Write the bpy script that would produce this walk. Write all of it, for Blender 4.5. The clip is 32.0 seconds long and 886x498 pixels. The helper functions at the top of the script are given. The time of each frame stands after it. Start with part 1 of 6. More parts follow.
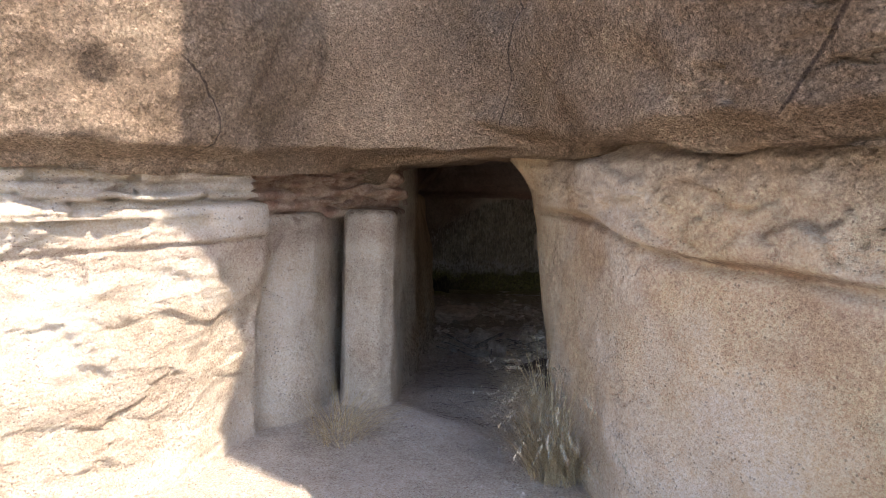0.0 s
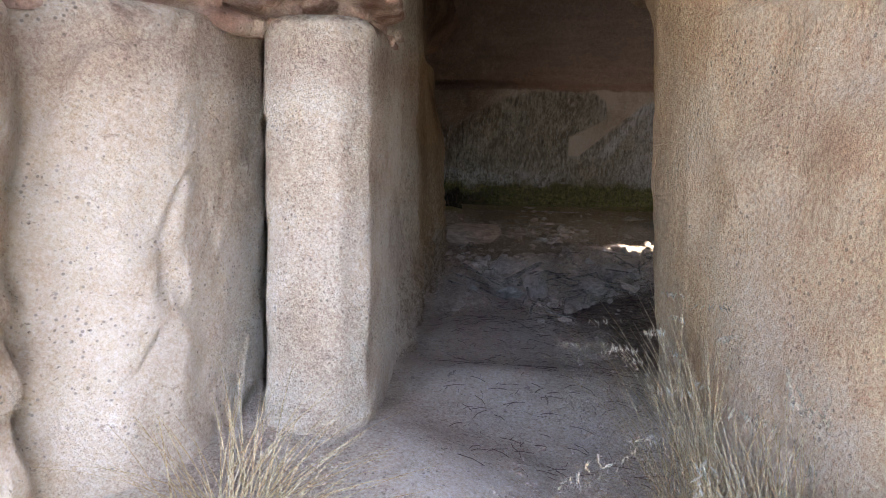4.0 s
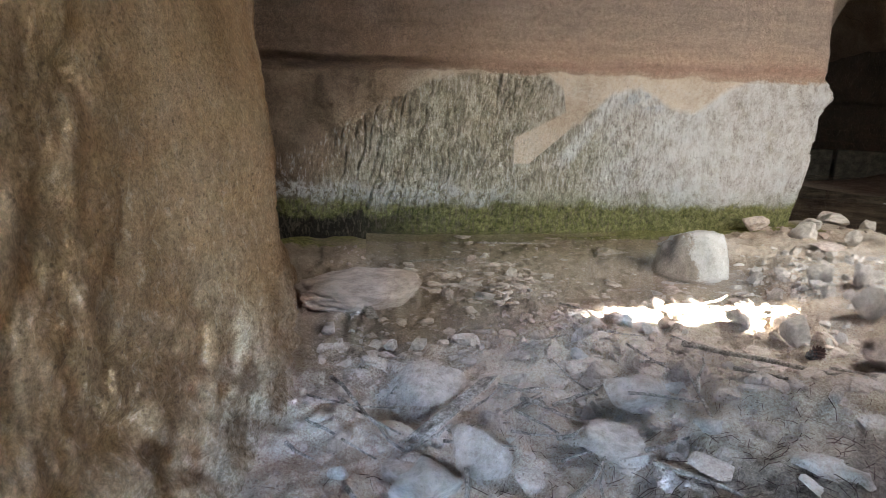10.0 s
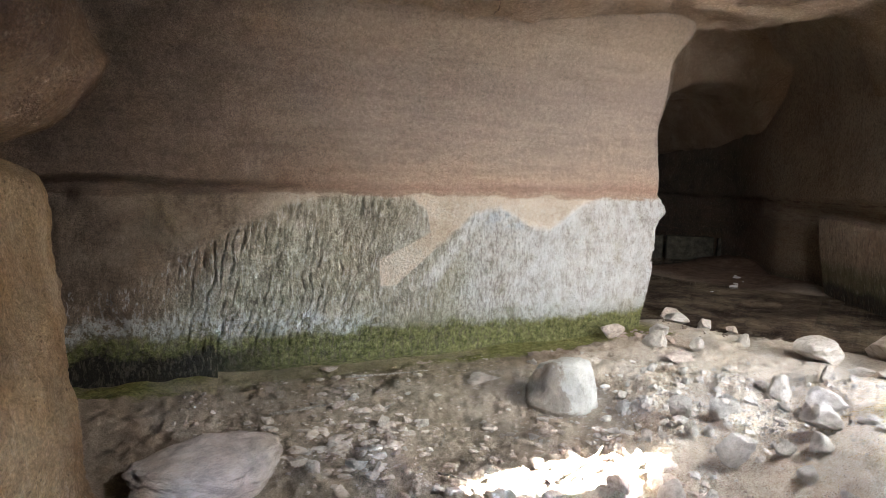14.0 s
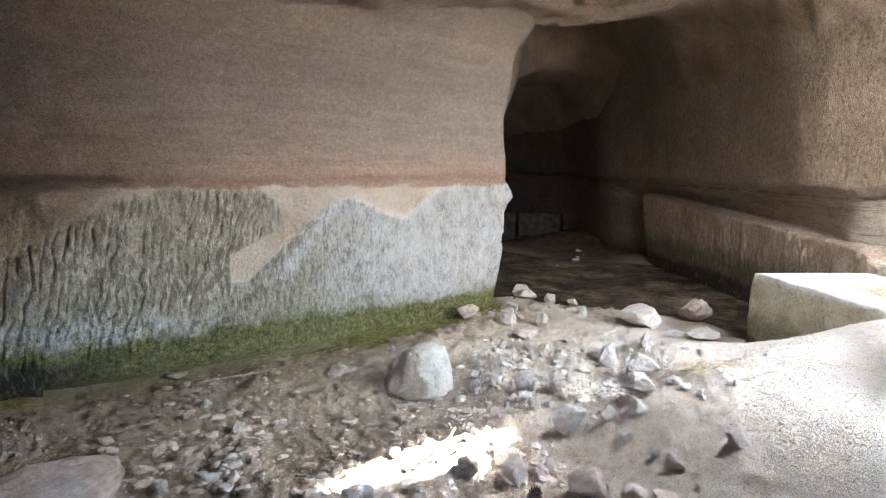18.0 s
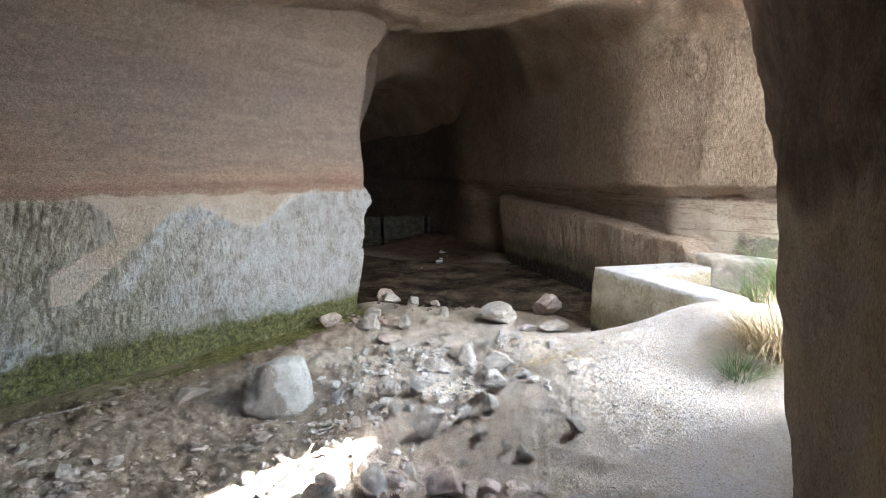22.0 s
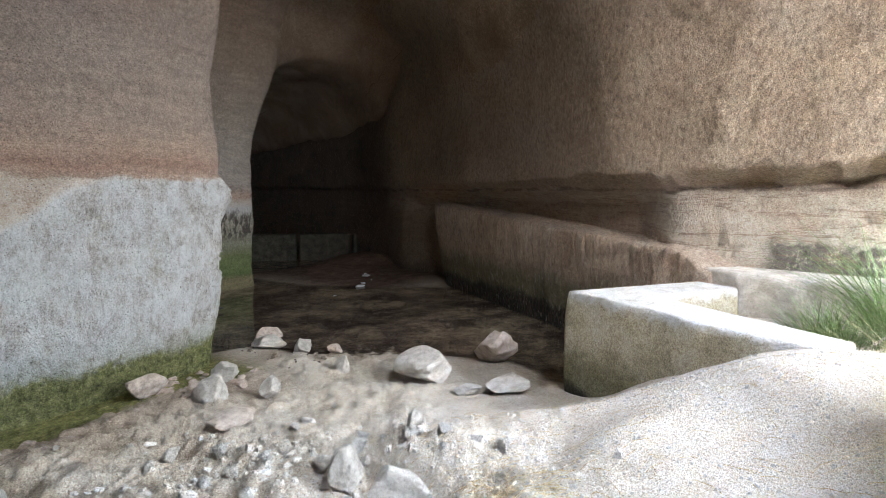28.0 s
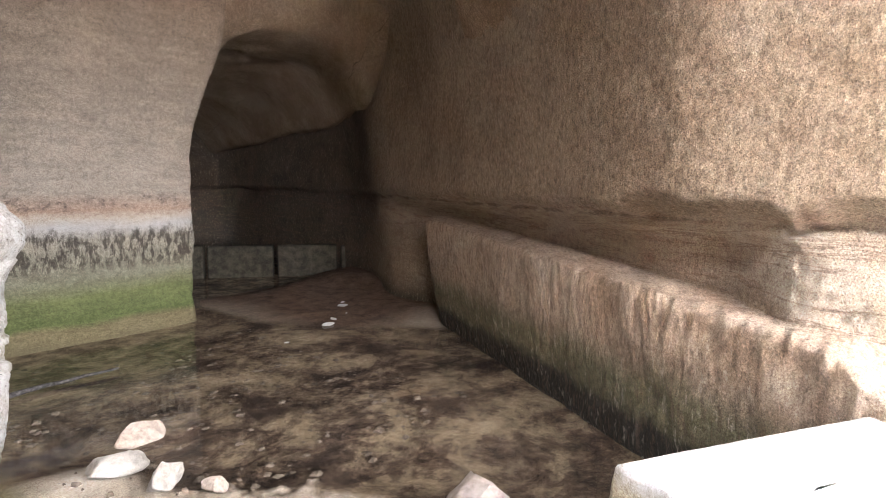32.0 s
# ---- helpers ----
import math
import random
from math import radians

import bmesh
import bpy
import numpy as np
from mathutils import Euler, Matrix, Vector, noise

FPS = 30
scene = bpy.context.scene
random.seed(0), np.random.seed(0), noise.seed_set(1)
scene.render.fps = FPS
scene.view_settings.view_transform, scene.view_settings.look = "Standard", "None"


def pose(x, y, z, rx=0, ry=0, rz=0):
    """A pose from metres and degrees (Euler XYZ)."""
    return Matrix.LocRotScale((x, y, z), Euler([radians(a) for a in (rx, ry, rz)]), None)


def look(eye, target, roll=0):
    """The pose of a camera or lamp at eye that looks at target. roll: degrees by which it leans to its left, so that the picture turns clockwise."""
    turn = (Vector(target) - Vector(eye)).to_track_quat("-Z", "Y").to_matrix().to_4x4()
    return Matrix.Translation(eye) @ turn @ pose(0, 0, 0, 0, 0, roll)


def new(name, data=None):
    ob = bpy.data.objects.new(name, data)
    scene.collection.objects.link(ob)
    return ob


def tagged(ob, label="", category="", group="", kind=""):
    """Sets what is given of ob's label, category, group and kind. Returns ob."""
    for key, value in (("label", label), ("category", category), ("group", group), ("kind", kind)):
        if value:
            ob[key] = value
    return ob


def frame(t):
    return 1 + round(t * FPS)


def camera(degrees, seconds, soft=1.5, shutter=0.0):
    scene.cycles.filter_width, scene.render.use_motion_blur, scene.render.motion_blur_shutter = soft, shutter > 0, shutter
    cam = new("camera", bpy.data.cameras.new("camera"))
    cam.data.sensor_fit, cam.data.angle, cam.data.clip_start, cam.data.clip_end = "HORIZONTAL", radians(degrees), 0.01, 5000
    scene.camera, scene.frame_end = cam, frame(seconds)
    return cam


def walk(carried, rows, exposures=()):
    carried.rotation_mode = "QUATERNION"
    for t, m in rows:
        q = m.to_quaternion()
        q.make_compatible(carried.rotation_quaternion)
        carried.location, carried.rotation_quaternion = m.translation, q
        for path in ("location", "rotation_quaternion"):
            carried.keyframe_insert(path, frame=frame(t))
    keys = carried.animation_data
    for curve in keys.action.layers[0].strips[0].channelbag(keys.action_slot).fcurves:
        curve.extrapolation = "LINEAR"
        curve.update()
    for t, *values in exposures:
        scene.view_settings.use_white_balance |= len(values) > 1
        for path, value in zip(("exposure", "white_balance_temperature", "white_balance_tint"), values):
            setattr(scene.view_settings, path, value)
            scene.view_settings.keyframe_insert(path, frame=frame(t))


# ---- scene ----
cam = camera(76.1, 32.0, soft=0.8)
PATH = [
    (0, (-0.086, -0.301, 1.792), (-0.045, 2.041, 1.501), 0.6),
    (0.5, (-0.156, 0.034, 1.736), (-0.117, 2.379, 1.470), 0.8),
    (1, (-0.143, 0.371, 1.722), (-0.101, 2.713, 1.440), 0.8),
    (1.5, (-0.140, 0.649, 1.671), (-0.103, 2.985, 1.346), 0.8),
    (2, (-0.170, 0.907, 1.625), (-0.143, 3.234, 1.230), 0.9),
    (2.5, (-0.163, 1.140, 1.599), (-0.138, 3.449, 1.115), 1.0),
    (3, (-0.139, 1.358, 1.569), (-0.114, 3.654, 1.028), 1.0),
    (3.5, (-0.146, 1.592, 1.425), (-0.130, 3.876, 0.834), 1.1),
    (5.5, (-0.022, 2.476, 1.205), (0.027, 4.740, 0.545), 1.2),
    (6, (0.011, 2.727, 1.125), (0.064, 4.993, 0.468), 1.1),
    (6.5, (0.039, 2.997, 1.042), (0.099, 5.264, 0.385), 1.1),
    (7, (0.084, 3.259, 1.002), (0.157, 5.527, 0.353), 1.1),
    (7.5, (0.094, 3.515, 0.998), (0.191, 5.787, 0.367), 1.2),
    (8, (0.110, 3.750, 0.961), (0.269, 6.027, 0.359), 1.3),
    (8.5, (0.168, 3.991, 0.939), (0.359, 6.267, 0.348), 1.4),
    (9, (0.225, 4.247, 0.939), (0.468, 6.521, 0.358), 1.4),
    (9.5, (0.273, 4.477, 0.930), (0.548, 6.751, 0.359), 1.4),
    (10, (0.306, 4.670, 0.963), (0.603, 6.942, 0.395), 1.4),
    (10.5, (0.348, 4.827, 1.016), (0.680, 7.097, 0.458), 1.4),
    (11, (0.366, 4.934, 1.120), (0.714, 7.203, 0.573), 1.4),
    (11.5, (0.381, 4.965, 1.211), (0.769, 7.237, 0.700), 1.4),
    (12, (0.408, 4.975, 1.283), (0.873, 7.248, 0.847), 1.2),
    (12.5, (0.408, 4.965, 1.323), (1.007, 7.216, 0.938), 1.3),
    (13, (0.402, 5.037, 1.351), (1.091, 7.264, 0.979), 1.3),
    (13.5, (0.395, 5.068, 1.466), (1.130, 7.285, 1.128), 1.3),
    (14, (0.388, 5.087, 1.548), (1.221, 7.277, 1.273), 1.3),
    (14.5, (0.389, 5.067, 1.608), (1.313, 7.226, 1.382), 1.1),
    (16.5, (0.414, 5.026, 1.686), (1.599, 7.059, 1.510), 0.9),
    (17, (0.430, 5.015, 1.690), (1.664, 7.020, 1.514), 0.8),
    (17.5, (0.451, 5.006, 1.696), (1.718, 6.968, 1.357), 0.8),
    (18, (0.476, 5.006, 1.703), (1.796, 6.929, 1.344), 0.8),
    (18.5, (0.498, 4.991, 1.713), (1.877, 6.872, 1.353), 0.7),
    (19, (0.518, 4.991, 1.712), (1.955, 6.830, 1.356), 0.7),
    (19.5, (0.533, 4.981, 1.713), (2.024, 6.776, 1.359), 0.6),
    (20, (0.543, 4.968, 1.725), (2.085, 6.719, 1.372), 0.5),
    (20.5, (0.559, 4.956, 1.731), (2.151, 6.663, 1.382), 0.5),
    (21, (0.575, 4.955, 1.730), (2.216, 6.616, 1.387), 0.5),
    (21.5, (0.597, 4.951, 1.728), (2.284, 6.566, 1.387), 0.4),
    (22, (0.605, 4.950, 1.724), (2.332, 6.523, 1.384), 0.4),
    (22.5, (0.617, 4.989, 1.707), (2.372, 6.531, 1.370), 0.4),
    (23, (0.713, 5.116, 1.658), (2.490, 6.633, 1.320), 0.5),
    (23.5, (0.893, 5.265, 1.594), (2.688, 6.765, 1.278), 0.3),
    (24, (0.973, 5.376, 1.585), (2.793, 6.849, 1.280), 0.4),
    (24.5, (1.142, 5.440, 1.538), (2.989, 6.881, 1.248), 0.3),
    (25, (1.317, 5.528, 1.492), (3.168, 6.964, 1.214), 0.3),
    (25.5, (1.471, 5.678, 1.463), (3.328, 7.111, 1.197), 0.3),
    (27.5, (2.577, 6.330, 1.273), (4.443, 7.755, 1.028), 0.1),
    (28, (2.930, 6.389, 1.266), (4.803, 7.806, 1.030), 0.2),
    (28.5, (3.236, 6.473, 1.298), (5.107, 7.889, 1.060), 0.0),
    (29, (3.523, 6.652, 1.312), (5.397, 8.068, 1.084), 0.3),
    (29.5, (3.862, 6.800, 1.310), (5.741, 8.212, 1.083), 0.3),
    (30, (4.221, 6.921, 1.344), (6.096, 8.334, 1.115), 0.3),
    (30.5, (4.548, 7.163, 1.374), (6.409, 8.595, 1.141), 0.5),
    (31, (4.780, 7.331, 1.446), (6.615, 8.795, 1.198), 0.6),
    (31.5, (5.072, 7.441, 1.466), (6.888, 8.927, 1.215), 0.5),
    (32, (5.262, 7.558, 1.538), (7.062, 9.059, 1.267), 0.5),
]
walk(cam, [(t, look(eye, target, roll)) for t, eye, target, roll in PATH],
     exposures=[(0.0, 2.15, 6950, 19), (1.0, 2.55, 6980, 20), (2.0, 2.95, 7000, 21), (3.5, 3.5, 7000, 21), (5.5, 3.9, 6950, 17), (6.5, 4.75, 7000, 17), (8.0, 5.75, 6800, 13), (10.0, 6.25, 6550, 10), (12.0, 6.35, 6400, 10), (14.5, 6.6, 6150, 9),
                (16.5, 6.6, 5900, 8), (20.0, 6.25, 5750, 7), (25.5, 6.15, 5700, 6), (28.0, 6.35, 5700, 6), (30.0, 6.9, 5800, 8), (32.0, 7.85, 6250, 14)])

# ---- world and sun ----
SUN_AZ, SUN_EL = 125.0, 54.0          # degrees clockwise from +y, degrees above the horizon
world = bpy.data.worlds.new("sky")
scene.world = world
world.use_nodes = True
wn = world.node_tree.nodes
sky = wn.new("ShaderNodeTexSky")
sky.sky_type, sky.sun_disc = "NISHITA", False
sky.sun_elevation, sky.sun_rotation = radians(SUN_EL), radians(SUN_AZ)
world.node_tree.links.new(sky.outputs[0], wn["Background"].inputs[0])
wn["Background"].inputs[1].default_value = 0.15
sun_data = bpy.data.lights.new("sun", "SUN")
sun_data.energy, sun_data.angle, sun_data.color = 3.0, radians(0.6), (1.0, 0.93, 0.81)
sun = new("sun", sun_data)
sun_from = Vector((math.sin(radians(SUN_AZ)) * math.cos(radians(SUN_EL)), math.cos(radians(SUN_AZ)) * math.cos(radians(SUN_EL)), math.sin(radians(SUN_EL))))
sun.matrix_world = look(sun_from * 30, (0, 0, 0))
# area lamps added in place of open-sky daylight in the wide side mouth and in the gap between roof and pillar
for name, w, h, watts, eye, aim in (("mouth_daylight", 3.0, 2.2, 9.4, (6.9, 3.5, 2.6), (5.8, 8.6, 0.1)), ("gap_daylight", 1.3, 0.45, 3.3, (4.95, 6.25, 3.74), (4.95, 8.6, 0.0))):
    lamp = bpy.data.lights.new(name, "AREA")
    lamp.shape, lamp.size, lamp.size_y, lamp.energy, lamp.color = "RECTANGLE", w, h, watts, (1.0, 0.97, 0.93)
    new(name, lamp).matrix_world = look(eye, aim)


# ---- noise ----
def lattice(ix, iy, iz, seed):
    h = (ix.astype(np.int64) * 374761393 + iy.astype(np.int64) * 668265263 + iz.astype(np.int64) * 2147483647 + seed * 974634541) & 0xFFFFFFFF
    h = ((h ^ (h >> 13)) * 1274126177) & 0xFFFFFFFF
    return ((h ^ (h >> 16)) & 0xFFFF) / 32767.5 - 1.0


def vnoise(x, y, z, seed=0):
    """Smooth lattice noise in -1..1 on arrays."""
    x, y, z = np.broadcast_arrays(np.asarray(x, float), np.asarray(y, float), np.asarray(z, float))
    fx, fy, fz = np.floor(x), np.floor(y), np.floor(z)
    u, v, w = x - fx, y - fy, z - fz
    u, v, w = (a * a * (3 - 2 * a) for a in (u, v, w))
    out = 0
    for i in (0, 1):
        for j in (0, 1):
            for k in (0, 1):
                out = out + lattice(fx + i, fy + j, fz + k, seed) * (u if i else 1 - u) * (v if j else 1 - v) * (w if k else 1 - w)
    return out


def fbm(x, y, z, scale, octaves=4, seed=0, gain=0.5):
    total, amp = 0, 1.0
    for o in range(octaves):
        f = scale * 2 ** o
        total = total + amp * vnoise(np.asarray(x) * f, np.asarray(y) * f, np.asarray(z) * f, seed + 17 * o)
        amp *= gain
    return total


def step(a, b, x):
    t = np.clip((np.asarray(x, float) - a) / (b - a), 0, 1)
    return t * t * (3 - 2 * t)


def bump_at(x, c, w):
    return np.exp(-((np.asarray(x, float) - c) / w) ** 2)


def facets(u, v, cu, cv, seed, warp=0.25):
    """Broken rock: tilted plates of about cu by cv metres. Returns the plates' height (-1..1) and the distance to the nearest joint."""
    u, v = np.broadcast_arrays(np.asarray(u, float), np.asarray(v, float))
    u2 = u + warp * cu * vnoise(u * 2.2 / cu, v * 2.2 / cv, 0, seed + 3)
    v2 = v + warp * cv * vnoise(u * 2.2 / cu, v * 2.2 / cv, 5, seed + 4)
    gu, gv = np.floor(u2 / cu), np.floor(v2 / cv)
    best, second, high = np.full(u.shape, 9.0), np.full(u.shape, 9.0), np.zeros(u.shape)
    for i in (-1, 0, 1):
        for j in (-1, 0, 1):
            a, b = gu + i, gv + j
            du = u2 / cu - a - 0.5 - 0.45 * lattice(a, b, a * 0, seed)
            dv = v2 / cv - b - 0.5 - 0.45 * lattice(a, b, a * 0 + 1, seed)
            d = du * du + dv * dv
            h = 0.6 * lattice(a, b, a * 0 + 2, seed) + 0.7 * lattice(a, b, a * 0 + 3, seed) * du + 0.7 * lattice(a, b, a * 0 + 4, seed) * dv
            near = d < best
            second = np.where(near, best, np.minimum(second, d))
            high, best = np.where(near, h, high), np.where(near, d, best)
    return high, np.sqrt(second) - np.sqrt(best)


# ---- materials ----
def material(name, rough=0.9, spec=0.2):
    m = bpy.data.materials.new(name)
    m.use_nodes = True
    n = m.node_tree.nodes
    b = n["Principled BSDF"]
    b.inputs["Roughness"].default_value = rough
    b.inputs["Specular IOR Level"].default_value = spec
    return m, n, m.node_tree.links, b


def soft(c, keep=0.75, lift=1.10):
    """Stone colours, a little greyer and lighter than the swatches."""
    lum = 0.3 * c[0] + 0.55 * c[1] + 0.15 * c[2]
    return tuple(min(lift * (lum + keep * (v - lum)), 0.85) for v in c)


class Graph:
    """Short names for the nodes that the materials are made of."""

    def __init__(self, name, rough=0.9, spec=0.2):
        self.m, self.n, self.l, self.b = material(name, rough, spec)
        tc = self.n.new("ShaderNodeTexCoord")
        self.pos = tc.outputs["Object"]
        self.xyz = self.n.new("ShaderNodeSeparateXYZ")
        self.l.new(self.pos, self.xyz.inputs[0])

    def link(self, a, sock):
        if isinstance(a, (int, float)):
            sock.default_value = a
        elif isinstance(a, tuple):
            sock.default_value = (*soft(a), 1.0) if len(a) == 3 and sock.type == "RGBA" else a
        else:
            self.l.new(a, sock)

    def noise(self, scale, detail=4, rough=0.55, stretch=(1, 1, 1), distort=0.0):
        v = self.pos
        if stretch != (1, 1, 1):
            mp = self.n.new("ShaderNodeMapping")
            mp.inputs["Scale"].default_value = stretch
            self.l.new(v, mp.inputs[0])
            v = mp.outputs[0]
        t = self.n.new("ShaderNodeTexNoise")
        t.inputs["Scale"].default_value, t.inputs["Detail"].default_value = scale, detail
        t.inputs["Roughness"].default_value, t.inputs["Distortion"].default_value = rough, distort
        self.l.new(v, t.inputs["Vector"])
        return t.outputs["Fac"]

    def cells(self, scale, feature="F1", stretch=(1, 1, 1), out="Distance", jitter=1.0, wobble=0.0):
        mp = self.n.new("ShaderNodeMapping")
        mp.inputs["Scale"].default_value = stretch
        self.l.new(self.pos, mp.inputs[0])
        v = mp.outputs[0]
        if wobble:
            nz = self.n.new("ShaderNodeTexNoise")
            nz.inputs["Scale"].default_value = scale * 0.8
            self.l.new(self.pos, nz.inputs["Vector"])
            mx = self.n.new("ShaderNodeMix")
            mx.data_type = "VECTOR"
            mx.inputs[0].default_value = wobble
            self.l.new(v, mx.inputs[4])
            self.l.new(nz.outputs["Color"], mx.inputs[5])
            v = mx.outputs[1]
        t = self.n.new("ShaderNodeTexVoronoi")
        t.feature = feature
        t.inputs["Scale"].default_value = scale
        t.inputs["Randomness"].default_value = jitter
        self.l.new(v, t.inputs["Vector"])
        return t.outputs[out]

    def ramp(self, fac, stops, mode="LINEAR"):
        r = self.n.new("ShaderNodeValToRGB")
        r.color_ramp.interpolation = mode
        e = r.color_ramp.elements
        while len(e) < len(stops):
            e.new(0.5)
        for el, (p, c) in zip(e, stops):
            el.position = p
            el.color = (*soft(c), 1) if isinstance(c, tuple) else (c, c, c, 1)
        self.link(fac, r.inputs[0])
        return r.outputs[0]

    def curve(self, x, xs, zs):
        """A height that follows knots along x."""
        lo, hi, a, b = xs[0], xs[-1], min(zs), max(zs)
        f = self.span(x, lo, hi)
        f.node.interpolation_type = "LINEAR"
        r = self.ramp(f, [((p - lo) / (hi - lo), (v - a) / (b - a)) for p, v in zip(xs, zs)])
        return self.math("ADD", self.math("MULTIPLY", r, b - a), a)

    def math(self, op, a, b=0.0, c=0.0, clamp=False):
        t = self.n.new("ShaderNodeMath")
        t.operation, t.use_clamp = op, clamp
        self.link(a, t.inputs[0]), self.link(b, t.inputs[1]), self.link(c, t.inputs[2])
        return t.outputs[0]

    def span(self, x, a, b, lo=0.0, hi=1.0):
        t = self.n.new("ShaderNodeMapRange")
        t.interpolation_type = "SMOOTHSTEP"
        self.link(x, t.inputs[0])
        t.inputs[1].default_value, t.inputs[2].default_value, t.inputs[3].default_value, t.inputs[4].default_value = a, b, lo, hi
        return t.outputs[0]

    def mix(self, fac, a, b, blend="MIX"):
        t = self.n.new("ShaderNodeMix")
        t.data_type, t.blend_type = "RGBA", blend
        self.link(fac, t.inputs[0]), self.link(a, t.inputs[6]), self.link(b, t.inputs[7])
        return t.outputs[2]

    def bump(self, height, strength=0.5, dist=0.02, below=None):
        t = self.n.new("ShaderNodeBump")
        t.inputs["Strength"].default_value, t.inputs["Distance"].default_value = strength, dist
        self.link(height, t.inputs["Height"])
        if below is not None:
            self.l.new(below, t.inputs["Normal"])
        return t.outputs[0]

    def finish(self, colour, normal=None, rough=None, grain=0.45, tint=None, relief=0.035, pits=0.5):
        if tint:
            colour = self.mix(1.0, colour, (*tint, 1.0), "MULTIPLY")
        if grain:
            colour = self.mix(min(grain * 1.5, 0.8), colour, self.ramp(self.noise(85, 5, 0.85), [(0.38, 0.18), (0.5, 0.54), (0.62, 0.92)]), "OVERLAY")
            colour = self.mix(grain, colour, self.ramp(self.noise(22, 6, 0.78), [(0.36, 0.22), (0.5, 0.5), (0.64, 0.76)]), "OVERLAY")
            colour = self.mix(grain * 0.4, colour, self.ramp(self.noise(3.5, 6, 0.75), [(0.3, 0.3), (0.5, 0.52), (0.7, 0.74)]), "OVERLAY")
            # small pits, their cavity shade painted into the colour
            specks = self.math("MULTIPLY", self.span(self.cells(46), 0.26, 0.14), self.span(self.noise(7, 4, 0.6), 0.47, 0.58))
            colour = self.mix(self.math("MULTIPLY", specks, pits), colour, (0.10, 0.068, 0.05))
            high = self.math("ADD", self.noise(36, 7, 0.76), self.math("MULTIPLY", self.span(self.cells(46), 0.14, 0.4), 0.06))
            high = self.math("SUBTRACT", high, self.math("MULTIPLY", specks, 0.3 * pits))
            if normal is not None:
                normal = self.bump(high, 1.0, relief * 1.3, normal)
        self.link(colour, self.b.inputs["Base Color"])
        if normal is not None:
            self.l.new(normal, self.b.inputs["Normal"])
        if rough is not None:
            self.link(rough, self.b.inputs["Roughness"])
        return self.m


def m_conglomerate():
    """Brown pebbly sandstone of the overhang and the ceiling."""
    g = Graph("conglomerate_rock", 0.95, 0.15)
    base = g.ramp(g.noise(1.3, 6, 0.6), [(0.3, (0.27, 0.175, 0.10)), (0.5, (0.40, 0.27, 0.165)), (0.7, (0.51, 0.37, 0.24))])
    peb = g.cells(75, out="Color")
    sep = g.n.new("ShaderNodeSeparateColor")
    g.l.new(peb, sep.inputs[0])
    base = g.mix(0.45, base, g.ramp(sep.outputs[0], [(0.0, 0.28), (0.5, 0.5), (0.85, 0.62), (1.0, 0.95)]), "OVERLAY")
    base = g.mix(g.span(g.noise(120, 3, 0.7), 0.62, 0.75), base, (0.10, 0.065, 0.045))
    crack = g.math("MAXIMUM", g.span(g.cells(0.9, "DISTANCE_TO_EDGE", (1, 1, 1.3), wobble=0.5), 0.0006, 0.0030), g.span(g.noise(1.4, 3), 0.46, 0.54))
    base = g.mix(g.span(crack, 1, 0, 0, 0.75), base, (0.07, 0.045, 0.035))
    h = g.math("ADD", g.math("MULTIPLY", g.cells(75), -0.5), g.math("ADD", g.noise(9, 8, 0.65), g.math("MULTIPLY", g.noise(70, 4, 0.7), 0.6)))
    h = g.math("ADD", h, g.math("MULTIPLY", crack, 0.5))
    return g.finish(base, g.bump(h, 1.0, 0.04), grain=0.42)


